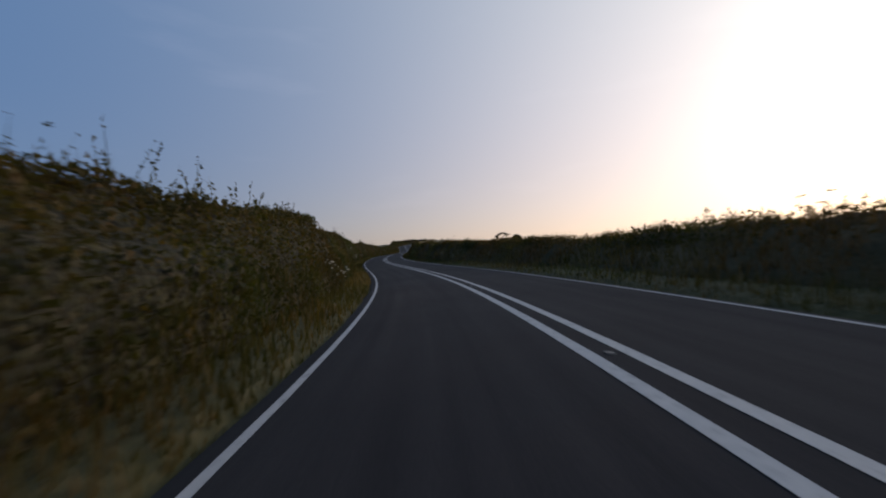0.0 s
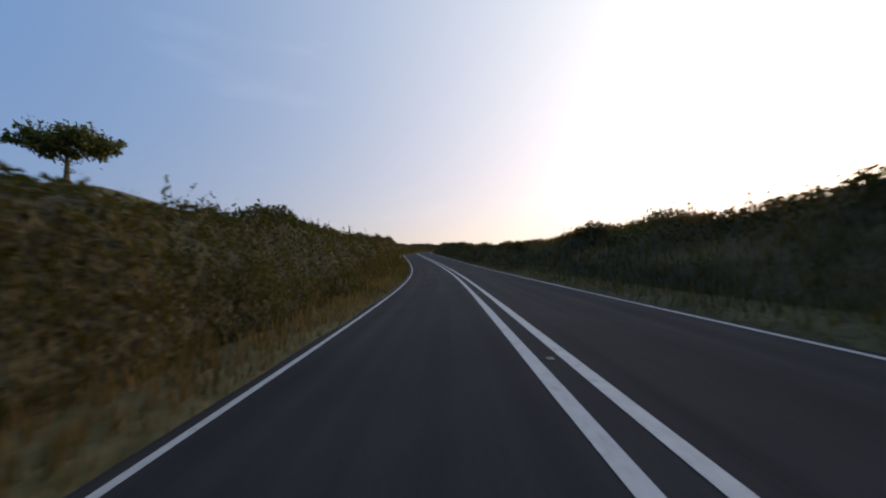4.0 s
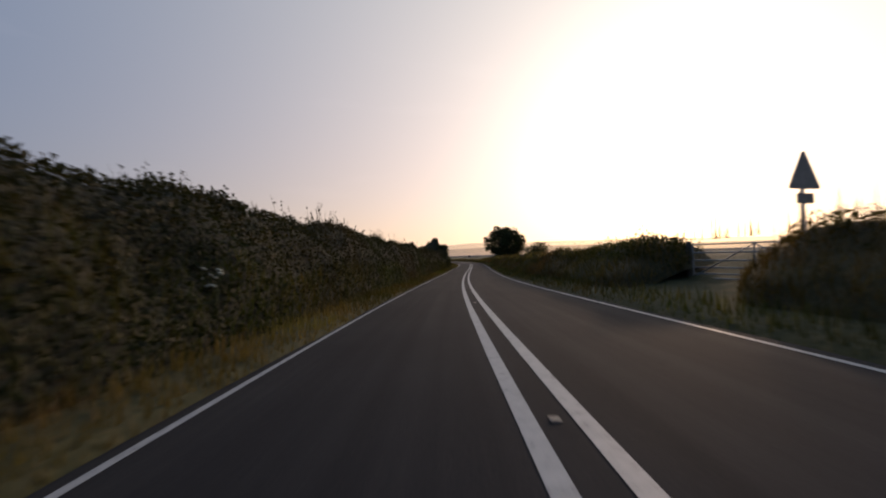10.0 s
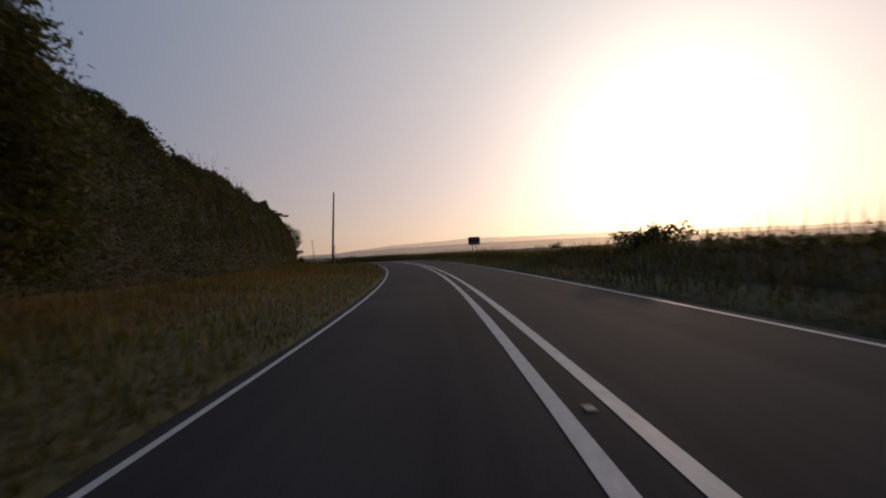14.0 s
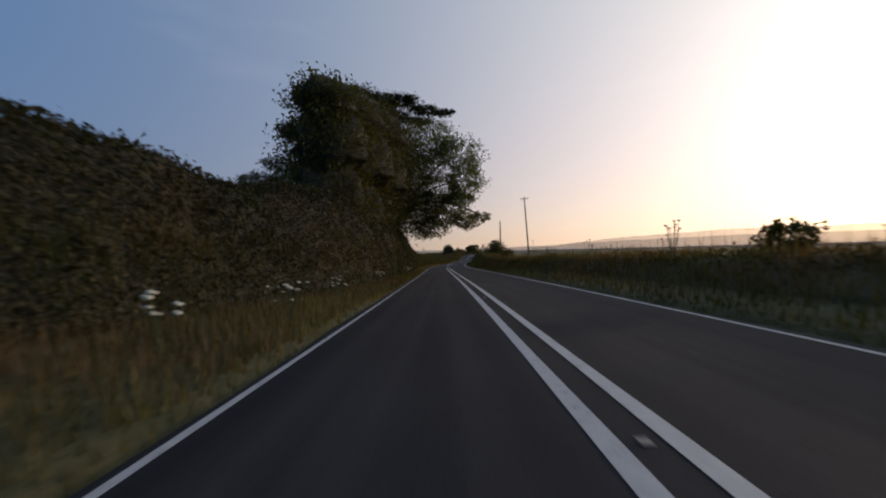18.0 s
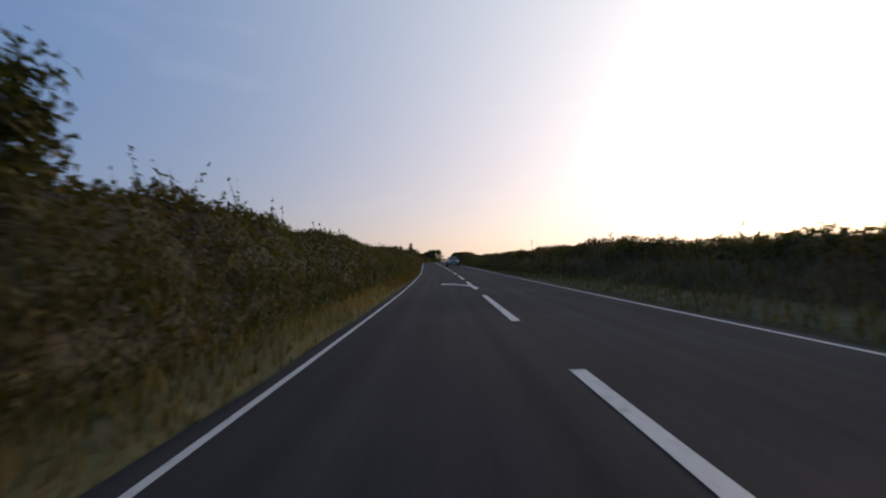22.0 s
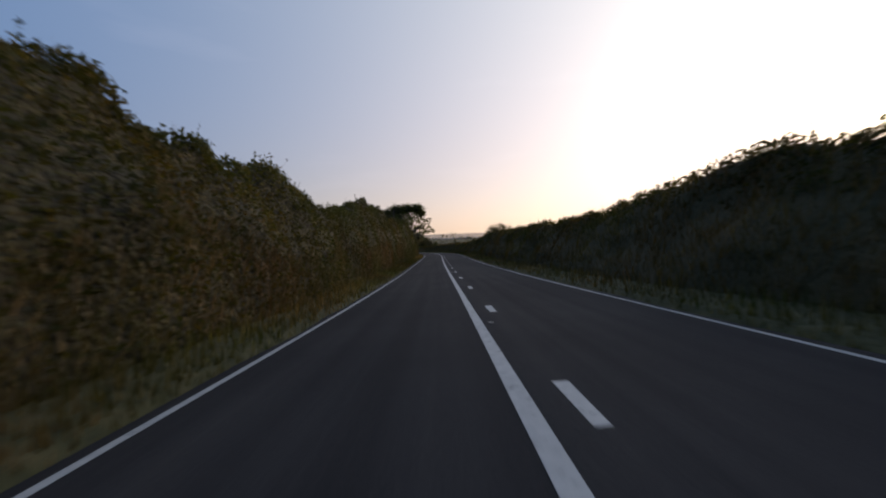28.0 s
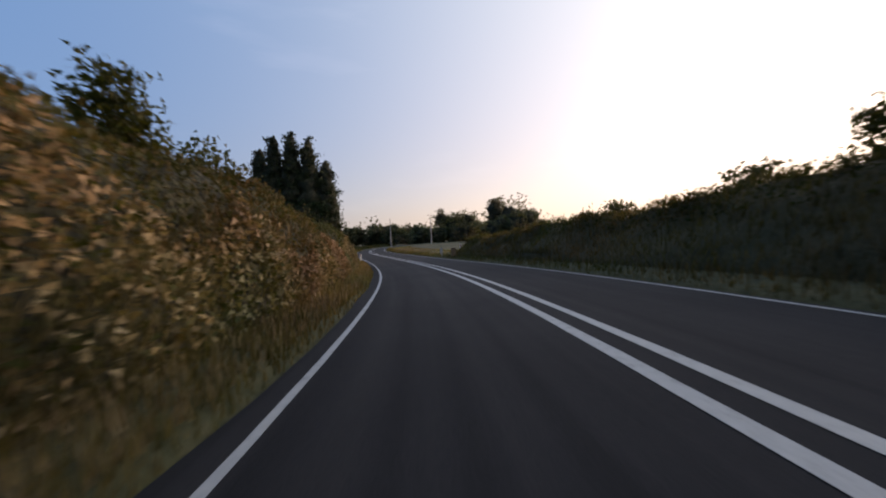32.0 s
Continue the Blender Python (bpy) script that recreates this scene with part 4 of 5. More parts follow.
def tree(name, base, blobs, leaves, size, label, mat=OAK_LEAF, trunk=0.3, lean=(0, 0), category="tree", clump=26, spread=0.16, bare=True, group="", shell=0.45, inner=0.0, bend=0.7):
    """A tapered trunk, a limb to each crown lobe, and a crown of many leaf clumps. blobs: x, y, z of the lobe above the
    base, its three radii, and, if given, how thickly it is set with leaves. inner: how far the dark hull inside the
    thick lobes reaches."""
    root = thing(name, base, label, category, group)
    blobs = np.array(blobs, float)
    if blobs.shape[1] == 6:
        blobs = np.concatenate([blobs, np.ones((len(blobs), 1))], 1)
    mid = blobs[:, :3].mean(0)
    if bare:
        h = max(mid[2], 1.0)
        k = np.linspace(0, 1, 7)
        pts = np.stack([mid[0] * k ** 2 * bend + lean[0] * k, mid[1] * k ** 2 * bend + lean[1] * k, h * k - 0.4], 1)
        v, f = tube(pts, trunk * (1.25 - 0.8 * k) + 0.25 * trunk * np.exp(-8 * k), 10)
        part("trunk", mesh_of("trunk", v, f, True), BARK, root)
        for i, b in enumerate(blobs):
            start = pts[3 + i % 3]
            e = b[:3]
            q = np.linspace(0, 1, 6)[:, None]
            way = start + (e - start) * q + np.array([0, 0, 0.12 * np.linalg.norm(e - start)]) * np.sin(q * np.pi)
            v, f = tube(way, trunk * np.linspace(0.42, 0.08, 6), 6)
            part("limb", mesh_of("limb", v, f, True), BARK, root)
    vol = np.prod(blobs[:, 3:6], 1) ** (2 / 3) * blobs[:, 6]
    out = []
    for b, share in zip(blobs, vol / vol.sum()):
        m = max(6, int(leaves * share / clump))
        d = unit_vectors(m)
        r = rng.uniform(shell, 1.0, m) ** 0.6
        c = b[:3] + d * r[:, None] * b[3:6] * (1 + 0.12 * rng.normal(size=(m, 1)))
        tuft = rng.normal(size=(m, clump, 3)) * (spread * b[3:6].mean()) * [1, 1, 0.7]
        out.append((c[:, None] + tuft).reshape(-1, 3))
    p = np.concatenate(out)
    part("crown", leaf_mesh("crown", p, size, size * 0.6, 0.1, small=True), mat, root)
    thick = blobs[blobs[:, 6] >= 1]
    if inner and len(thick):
        # closed hull added as filling; the crown's inner shade is in its dark colour
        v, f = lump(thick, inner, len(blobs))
        part("inner_hull", mesh_of("inner_hull", v, f, True), CORE, root, "dark hull standing for the shaded inside of the crown")
    return root


def on_ground(s, u, dz=0.0):
    return spot(s, u, float(terrain(s, u)) + dz)


def lobes(n, rx, ry, rz, z, seed, small=0.5):
    g = np.random.default_rng(seed)
    out = [(0, 0, z, rx * 0.72, ry * 0.72, rz * 0.78)]
    for k in range(n):
        w = 2 * math.pi * (k + g.uniform(-0.3, 0.3)) / n
        e = g.uniform(-0.6, 0.75)
        c = math.sqrt(1 - e * e) * 0.68
        out.append((rx * c * math.cos(w), ry * c * math.sin(w), z + rz * 0.7 * e, rx * small * g.uniform(0.75, 1.1), ry * small * g.uniform(0.75, 1.1), rz * small * g.uniform(0.7, 1.0)))
    return out


# lone tree on the hilltop
tree("hilltop_tree", (-62.5, 178.0, 15.6), lobes(8, 6.4, 5.0, 2.7, 5.0, 3, 0.45), 5200, 0.5, "small dark flat-topped tree on a hilltop", trunk=0.28)
# broad oak beyond the right-hand hedge: lobes by place across the view, height, half width, half height, and how thickly they are set
OAK = [(0.0, 4.6, 4.4, 3.3, 1), (-1.2, 7.2, 2.6, 1.8, 1), (1.2, 7.0, 2.6, 1.7, 1), (-3.7, 5.5, 2.0, 1.2, 1), (-3.8, 3.4, 1.7, 1.0, 1), (3.5, 5.6, 2.1, 1.5, 1),
       (4.2, 3.9, 1.8, 1.2, 1), (2.5, 2.3, 2.6, 1.5, 1), (0.0, 1.2, 2.6, 1.5, 1), (-1.8, 2.5, 2.0, 1.1, 1), (-5.2, 6.1, 0.9, 0.5, 0.8), (-1.9, 8.8, 1.1, 0.7, 0.9),
       (0.6, 8.6, 1.1, 0.7, 0.9), (5.3, 5.0, 0.9, 0.7, 0.8), (3.0, 7.2, 1.0, 0.8, 0.9), (-5.0, 4.0, 0.9, 0.6, 0.8), (-3.2, 7.4, 1.0, 0.7, 0.8)]
across_h = float(heading(431.5))
oak_lobes = []
for k, (r, z, wide, tall, thick) in enumerate(OAK):
    d = 0.42 * wide * math.sin(2.3 * k)
    oak_lobes.append((r * math.cos(across_h) - d * math.sin(across_h), r * math.sin(across_h) + d * math.cos(across_h), z, wide, wide, tall, thick))
tree("oak_tree", on_ground(431.5, 9.6), oak_lobes, 44000, 0.24, "large spreading dark oak tree in full leaf", DARK_OAK, trunk=0.42, spread=0.12, inner=0.4, bend=0.2)
# tall ivy-clad stump
tree("ivy_tree", on_ground(440.5, -7.9), [(0, 0, 1.2, 1.5, 2.0, 1.5), (0, 0.2, 2.8, 1.4, 1.9, 1.4), (-0.1, 0, 4.2, 1.4, 1.8, 1.2), (0.4, 0.2, 5.0, 1.1, 1.4, 0.7), (-0.8, -0.2, 4.9, 1.0, 1.3, 0.7), (1.0, 0, 4.6, 0.7, 0.9, 0.6)], 17000, 0.16,
     "blocky dark ivy-clad tree stump above the hedge", LEAF, trunk=0.5, spread=0.11, inner=0.75)
tree("ivy_tree", on_ground(454.2, -11.0), [(0, 0, 1.2, 1.8, 2.0, 1.6), (0.2, 0, 3.2, 1.8, 2.0, 1.6), (0.1, -0.3, 5.0, 1.5, 1.6, 1.2), (0.3, 0.2, 6.0, 1.0, 1.1, 0.8)], 18000, 0.16,
     "tall ivy-clad hedgerow tree at the end of a hedge", LEAF, trunk=0.3, spread=0.17, inner=0.45)
# ragged young trees that break the crest of the tall hedge
for k in range(17):
    s = 457.0 + 5.6 * k + 1.7 * math.sin(2.3 * k)
    u = -6.6 - float(set_back(-1, s))
    top = float(hedge_height(-1, s)) + 0.35 + 0.3 * math.sin(1.9 * k) - float(terrain(s, u))
    tree("sapling", on_ground(s, u), [(0, 0, top * 0.62, 0.9, 0.9, top * 0.22), (0.1, 0, top * 0.8, 0.6, 0.6, top * 0.16), (0, 0.1, top * 0.93, 0.28, 0.28, top * 0.08)], 1500, 0.15,
         "young dark hedgerow tree with a pointed top", LEAF, trunk=0.06, group="saplings in the tall hedge", spread=0.2, clump=12)
# pine and broadleaf group over the road
tree("pine_tree", on_ground(628, -11.0, -2.3), [(-9.6, -1, 20.6, 2.4, 2.4, 1.0), (-7.4, 0, 22.2, 2.6, 2.4, 1.0), (-4.6, 1, 24.2, 2.8, 2.6, 0.9), (-1.6, -1, 25.4, 3.0, 2.6, 0.9), (1.8, 1, 25.2, 2.8, 2.4, 0.8), (5.0, -1, 24.6, 2.4, 2.0, 0.55), (8.2, 0, 23.6, 2.0, 1.8, 0.4), (10.8, -1, 22.8, 1.4, 1.4, 0.25), (3.8, 0, 22.6, 2.6, 2.2, 0.6), (7.2, -1, 21.6, 1.8, 1.6, 0.4), (-8.0, 0, 18.4, 2.2, 2.0, 0.8)],
     36000, 0.26, "tall dark pine with layered tufts of needles", PINE_LEAF, trunk=0.5, spread=0.17, clump=20)
tree("pine_tree", on_ground(630, -25.0), [(-4.0, 0, 11.0, 3.0, 2.8, 1.6), (-1.0, 1, 13.0, 3.2, 3.0, 1.6), (2.4, 0, 14.6, 3.0, 2.8, 1.4), (-2.6, 0, 15.0, 2.6, 2.4, 1.1), (1.2, -1, 16.8, 2.6, 2.4, 1.0), (-5.4, 0, 8.6, 2.6, 2.4, 1.4), (3.6, 0, 10.4, 3.2, 3.0, 2.0), (0, 0, 8.4, 3.4, 3.2, 1.8)],
     24000, 0.27, "lower dark pine with ragged layered limbs", PINE_LEAF, trunk=0.35, spread=0.17, clump=20)
tree("holm_oak", on_ground(625.5, -13.5), [(0, 0, 6, 4.6, 4.0, 4.2), (0.6, 0, 11, 4.6, 4.0, 4.0), (1.4, 0, 14.2, 3.6, 3.4, 2.2), (-3.0, 0, 12.6, 2.8, 2.6, 2.0), (4.4, 0, 13.6, 2.8, 2.6, 2.2)],
     17000, 0.26, "dense dark evergreen oak behind the roadside trees", LEAF, trunk=0.4, spread=0.15, inner=0.7)
for s, u, blobs_, n in ((594.0, -7.4, [(0, 0, 3, 2.6, 3.0, 3.0), (0.2, 0.5, 6, 2.6, 3.0, 2.6), (0, 0, 8.4, 2.0, 2.2, 1.6)], 11000),
                        (601.0, -7.6, [(0, 0, 3, 3.0, 3.4, 3.0), (0.6, 0.5, 6.5, 3.2, 3.6, 3.0), (0.4, 0, 9.8, 2.8, 3.0, 2.2)], 13000),
                        (608.5, -8.0, [(0, 0, 3, 3.2, 3.6, 3.0), (1.0, 0.5, 7.0, 3.8, 4.0, 3.2), (1.2, 0, 11.0, 3.4, 3.6, 2.6)], 14000),
                        (615.0, -8.2, [(0, 0, 3, 3.2, 3.6, 3.0), (0.8, 0.5, 7.0, 3.8, 4.0, 3.2), (1.0, 0, 11.0, 3.6, 3.8, 2.8)], 15000),
                        (621.5, -8.4, [(0, 0, 3, 3.0, 3.4, 3.0), (0.6, 0, 7.0, 3.6, 3.6, 3.2), (0.6, 0, 11.5, 3.4, 3.4, 3.0)], 15000),
                        (626.5, -8.8, [(0, 0, 2.4, 2.4, 2.4, 2.4), (0.2, -0.6, 6.4, 2.8, 2.6, 3.0), (0.2, -0.8, 11.0, 2.6, 2.4, 2.6)], 9000)):
    tree("roadside_tree", on_ground(s, u), blobs_, n, 0.22, "dense dark ivy-clad roadside tree", LEAF, trunk=0.35, group="roadside tree row", spread=0.17, inner=0.75)
tree("sycamore_tree", on_ground(618.5, -8.4), [(1, 0, 6, 4.6, 4.2, 5.0), (2.0, -1.0, 11.0, 4.4, 4.2, 3.4), (4.6, -0.5, 5.4, 3.4, 3.2, 2.6), (6.2, -0.4, 3.2, 2.4, 2.4, 1.2), (8.0, -1, 4.9, 2.8, 2.6, 1.7), (10.4, -1.0, 3.9, 1.9, 2.0, 0.9), (7.2, -0.6, 7.6, 2.8, 2.8, 1.6), (9.6, -1.0, 6.4, 1.7, 1.8, 0.8), (12.2, -1.2, 4.3, 1.0, 1.3, 0.5), (4.6, -1.4, 9.8, 3.0, 3.0, 1.8), (10.3, -1, 8.4, 2.3, 2.4, 2.3), (9.6, -1, 11.4, 2.7, 2.6, 2.2), (6.6, -1, 13.2, 3.0, 2.8, 2.2)],
     60000, 0.22, "broad sycamore whose crown overhangs the road", SYCAMORE, trunk=0.5, spread=0.15)
# roadside tree near the end, its crown reaching over the lane
ASH_THICK = [(0.0, 1.0, 0.75, 1.2), (-0.1, 3.2, 0.75, 1.3), (-4.2, 10.2, 4.2, 3.6), (-8.2, 11.2, 1.8, 1.4), (-6.3, 12.3, 2.1, 1.5), (-3.4, 13.2, 2.6, 1.7), (-0.4, 13.6, 2.3, 1.6), (2.6, 13.7, 2.2, 1.5), (3.9, 12.3, 1.4, 1.5),
             (-3.3, 8.8, 3.4, 3.0), (-6.6, 8.6, 2.5, 2.3), (-3.2, 6.2, 2.4, 1.8), (-0.5, 4.6, 1.2, 1.6), (-0.3, 2.2, 1.1, 1.7), (-0.2, 6.4, 1.2, 1.3)]
ASH_THIN = [(-0.6, 10.6, 2.4, 2.2), (1.6, 11.6, 2.0, 1.6), (3.6, 9.9, 1.5, 1.0), (5.9, 10.2, 1.0, 0.7), (5.1, 8.4, 1.6, 0.9), (7.0, 7.1, 1.0, 0.7), (4.7, 6.7, 1.5, 0.6), (2.8, 8.0, 1.4, 0.9)]
tree("ash_tree", on_ground(1010.8, -4.25), [(x, 0.6 * math.sin(2.1 * x), z, r, r * 0.95, h, 1.0) for x, z, r, h in ASH_THICK] + [(x, 0.5 * math.sin(3.0 * x), z, r, r, h, 0.75) for x, z, r, h in ASH_THIN],
     66000, 0.20, "spreading ash tree with an ivy-clad trunk and limbs over the lane", OAK_LEAF, trunk=0.42, spread=0.15, inner=0.62, shell=0.55, bend=0.15)
# dark conifers behind the last hedge
for k, (x, y, h) in enumerate(((110.0, 1036.5, 18.0), (112.6, 1036.0, 19.6), (115.2, 1036.2, 20.0), (117.8, 1036.5, 19.0), (120.0, 1037.5, 16.0))):
    base = (x, y, -5.2)
    tree("cypress_tree", base, [(0, 0, h * q, 3.5 * (1.06 - q) ** 0.5, 3.5 * (1.06 - q) ** 0.5, h * 0.12) for q in (0.12, 0.24, 0.36, 0.48, 0.6, 0.71, 0.81, 0.9, 0.97)], 11000, 0.38,
         "tall narrow dark green cypress", PINE_LEAF, trunk=0.25, group="cypress row", spread=0.2, shell=0.2, inner=0.75)
# hedgerow bushes: along, right of centre, half width, height
LEFT_BUSHES = [(296.0, -7.9, 1.4, 4.3), (293.0, -8.2, 1.2, 3.6), (703.4, -6.4, 0.45, 4.4), (767.6, -6.9, 0.3, 4.2), (798.3, -6.3, 0.5, 5.6),
               (823.0, -6.6, 1.6, 4.7), (847, -8.0, 1.6, 4.0), (852.5, -7.4, 1.7, 4.6), (857.5, -7.4, 1.5, 4.7), (955.0, -7.6, 1.8, 6.9), (960.5, -7.5, 1.4, 6.7), (786.5, -7.2, 1.8, 3.6),
               (641.0, -6.6, 1.3, 3.5), (1022.0, -7.1, 0.75, 5.0), (1013.8, -7.6, 0.9, 4.6), (1024.6, -6.9, 1.0, 4.1), (677.0, -6.8, 1.7, 3.1),
               (649.5, -6.8, 1.6, 2.8)]
RIGHT_BUSHES = [(294.9, 6.9, 0.9, 2.4), (367.0, 8.2, 1.3, 3.2), (459.6, 7.2, 1.2, 1.5), (440.5, 7.0, 0.9, 2.0), (566.5, 7.6, 1.5, 1.75),
                (581.6, 7.4, 0.6, 1.6), (619.5, 7.0, 0.7, 2.2), (641.0, 8.4, 1.8, 3.9), (664.0, 7.8, 2.0, 2.65), (655.0, 7.8, 1.6, 2.55),
                (642.8, 8.6, 0.8, 4.4), (648.5, 7.0, 1.1, 2.5), (681.0, 7.2, 1.4, 2.2), (693.5, 7.4, 1.6, 2.4), (837.5, 7.2, 1.3, 3.0), (940.5, 7.0, 1.3, 4.2),
                (997.5, 7.4, 1.0, 2.7), (1024.4, 7.2, 0.7, 2.8), (1021.2, 7.1, 0.6, 3.5), (1030.5, 7.2, 0.7, 2.5)]
for s, u, r, h in LEFT_BUSHES + RIGHT_BUSHES:
    z0 = float(terrain(s, u))
    hh = h - z0
    tree("bush", on_ground(s, u), [(0, 0, hh * 0.35, r, r, hh * 0.36), (0.2 * r, -0.2 * r, hh * 0.68, r * 0.8, r * 0.8, hh * 0.28), (-0.3 * r, 0.3 * r, hh * 0.6, r * 0.7, r * 0.7, hh * 0.3)],
         int(300 + 950 * r * hh), 0.15, "bushy hedgerow shrub with ragged twigs", LEAF, trunk=0.06, category="bush", group="hedgerow bushes", spread=0.2, clump=14)
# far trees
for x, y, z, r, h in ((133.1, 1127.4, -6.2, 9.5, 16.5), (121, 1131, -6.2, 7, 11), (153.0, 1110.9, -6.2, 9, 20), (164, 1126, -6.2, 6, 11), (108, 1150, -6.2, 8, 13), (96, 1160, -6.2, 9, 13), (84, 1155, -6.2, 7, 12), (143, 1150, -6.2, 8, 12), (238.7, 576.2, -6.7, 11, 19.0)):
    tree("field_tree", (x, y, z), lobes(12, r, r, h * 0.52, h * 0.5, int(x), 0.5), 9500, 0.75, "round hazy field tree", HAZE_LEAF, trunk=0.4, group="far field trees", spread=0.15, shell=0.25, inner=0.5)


def far_wood(points, n, h, label):
    """A distant belt of trees and hedges, too far to count."""
    out = []
    for (x0, y0), (x1, y1) in zip(points[:-1], points[1:]):
        size = math.hypot(x1 - x0, y1 - y0)
        m = int(n * size / 100)
        k = rng.uniform(0, 1, m)
        tall = h * (0.62 + 0.38 * wave(k * size / 14, int(x0) % 97) + 0.2 * wave(k * size / 4, 7))
        out.append(np.stack([x0 + (x1 - x0) * k + rng.normal(size=m) * 3, y0 + (y1 - y0) * k + rng.normal(size=m) * 3, -6.7 + rng.uniform(0, 1, m) * np.maximum(tall, 1.5)], 1))
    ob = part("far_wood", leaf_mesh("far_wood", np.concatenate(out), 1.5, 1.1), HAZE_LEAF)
    tagged(ob, label, "trees", kind="stuff")


far_wood([(180, 480), (260, 640), (330, 820), (300, 1000)], 700, 8, "hazy belt of field hedges beyond the road")
far_wood([(330, 420), (520, 640), (560, 900)], 600, 10, "distant line of trees in the valley")
far_wood([(60, 1220), (160, 1230), (280, 1210), (420, 1150)], 1500, 19, "distant wood beyond the bend")
far_wood([(-120, 700), (-60, 900), (20, 1080), (40, 1200)], 700, 11, "field hedge on the left-hand slope")

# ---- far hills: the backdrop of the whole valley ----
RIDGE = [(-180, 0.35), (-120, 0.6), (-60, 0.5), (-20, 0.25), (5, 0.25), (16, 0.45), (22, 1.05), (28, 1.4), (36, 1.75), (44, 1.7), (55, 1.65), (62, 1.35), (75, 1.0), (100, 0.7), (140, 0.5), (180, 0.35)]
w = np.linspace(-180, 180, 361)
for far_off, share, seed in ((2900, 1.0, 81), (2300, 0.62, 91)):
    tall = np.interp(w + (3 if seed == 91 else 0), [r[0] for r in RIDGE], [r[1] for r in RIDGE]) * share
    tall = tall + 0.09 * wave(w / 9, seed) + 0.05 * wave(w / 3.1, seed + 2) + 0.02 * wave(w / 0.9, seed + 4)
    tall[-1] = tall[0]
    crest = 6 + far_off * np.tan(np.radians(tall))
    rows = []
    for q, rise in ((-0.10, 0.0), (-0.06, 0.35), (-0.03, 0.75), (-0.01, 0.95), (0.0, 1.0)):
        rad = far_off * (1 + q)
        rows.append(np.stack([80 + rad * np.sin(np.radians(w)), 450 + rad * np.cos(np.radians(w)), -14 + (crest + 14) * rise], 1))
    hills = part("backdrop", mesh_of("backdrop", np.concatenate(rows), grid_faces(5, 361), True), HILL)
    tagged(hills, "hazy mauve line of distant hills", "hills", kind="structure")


# ---- poles, signs, gates, fence ----
def telegraph_pole(s, u, top, arm=True, label="weathered wooden telegraph pole", wood=POLE_WOOD):
    base = on_ground(s, u, -0.3)
    h = float(spot(s, u, top)[2] - base[2])
    root = thing("telegraph_pole", base, label, "pole", "telegraph poles", float(heading(s)))
    part("shaft", rod((0, 0, 0), (0, 0, h), 0.15, 12, 0.62), wood, root)
    if arm:
        part("cross_arm", box(1.5, 0.10, 0.10, (0, 0.13, h - 0.25), 0.01), POLE_WOOD, root)
        for x in (-0.65, -0.25, 0.25, 0.65):
            part("insulator", rod((x, 0.13, h - 0.20), (x, 0.13, h - 0.02), 0.045, 10, 0.7), PORCELAIN, root)
    else:
        for k in range(5):
            part("step_peg", rod((-0.22 if k % 2 else 0, 0, h - 2.2 - 0.45 * k), (0 if k % 2 else 0.22, 0, h - 2.2 - 0.45 * k), 0.014, 6), STEEL, root)
    part("cap", rod((0, 0, h), (0, 0, h + 0.05), 0.11, 12, 0.5), STEEL, root)
    return root


telegraph_pole(502.0, -9.0, 10.3, False).rotation_euler[1] = 0.06
stake = thing("white_post", on_ground(501.9, -8.76, -0.2), "slim pale post close beside a telegraph pole", "post", "", float(heading(501.9)))
part("tube", rod((0, 0, 0), (0.17, 0, 2.8), 0.045, 10), PALE_WOOD, stake)
part("cap", rod((0.17, 0, 2.8), (0.173, 0, 2.86), 0.05, 10, 0.6), SIGN_BACK, stake)
stump = thing("wooden_post", on_ground(502.3, -8.45, -0.3), "short dark wooden post beside a telegraph pole", "post", "", float(heading(502)))
part("shaft", box(0.13, 0.13, 1.4, (0, 0, 0.7), 0.015), FENCE_WOOD, stump)
telegraph_pole(644, 14.7, 11.5).rotation_euler[1] = -0.055
telegraph_pole(648.6, 10.1, 8.4, False).rotation_euler = (-0.25, 0.03, float(heading(648.6)))
telegraph_pole(901.5, 45.1, 11.6)
telegraph_pole(990, -10.0, 11.6, False)
telegraph_pole(1126, 3.9, 8.0, False, "pale bleached telegraph pole beyond the bend", PALE_WOOD)
telegraph_pole(1127, 15.0, 7.4, False, "pale bleached telegraph pole beyond the bend", PALE_WOOD)


def posts_and_plate(name, s, u, z, label, plate, posts, mat_plate, category="road sign", yaw=0.0):
    base = on_ground(s, u)
    root = thing(name, base, label, category, "", float(heading(s)) + yaw)
    dz = float(spot(s, u, z)[2] - base[2])
    for x in posts:
        part("post", rod((x, 0.05, -0.3), (x, 0.05, dz + 0.25), 0.038, 10), STEEL, root)
    for nm, outline, zz, mat, y in plate:
        ob = part(nm, prism(outline, "y", 0.012 if y == 0 else 0.006, 0.0), mat, root)
        ob.location = (0, y, dz + zz)
    return root


def rounded(w, h, r=0.04):
    out = []
    for cx, cz, a0 in ((w / 2 - r, h / 2 - r, 0), (-w / 2 + r, h / 2 - r, 90), (-w / 2 + r, -h / 2 + r, 180), (w / 2 - r, -h / 2 + r, 270)):
        out += [(cx + r * math.cos(radians(a0 + k * 30)), cz + r * math.sin(radians(a0 + k * 30))) for k in range(4)]
    return out


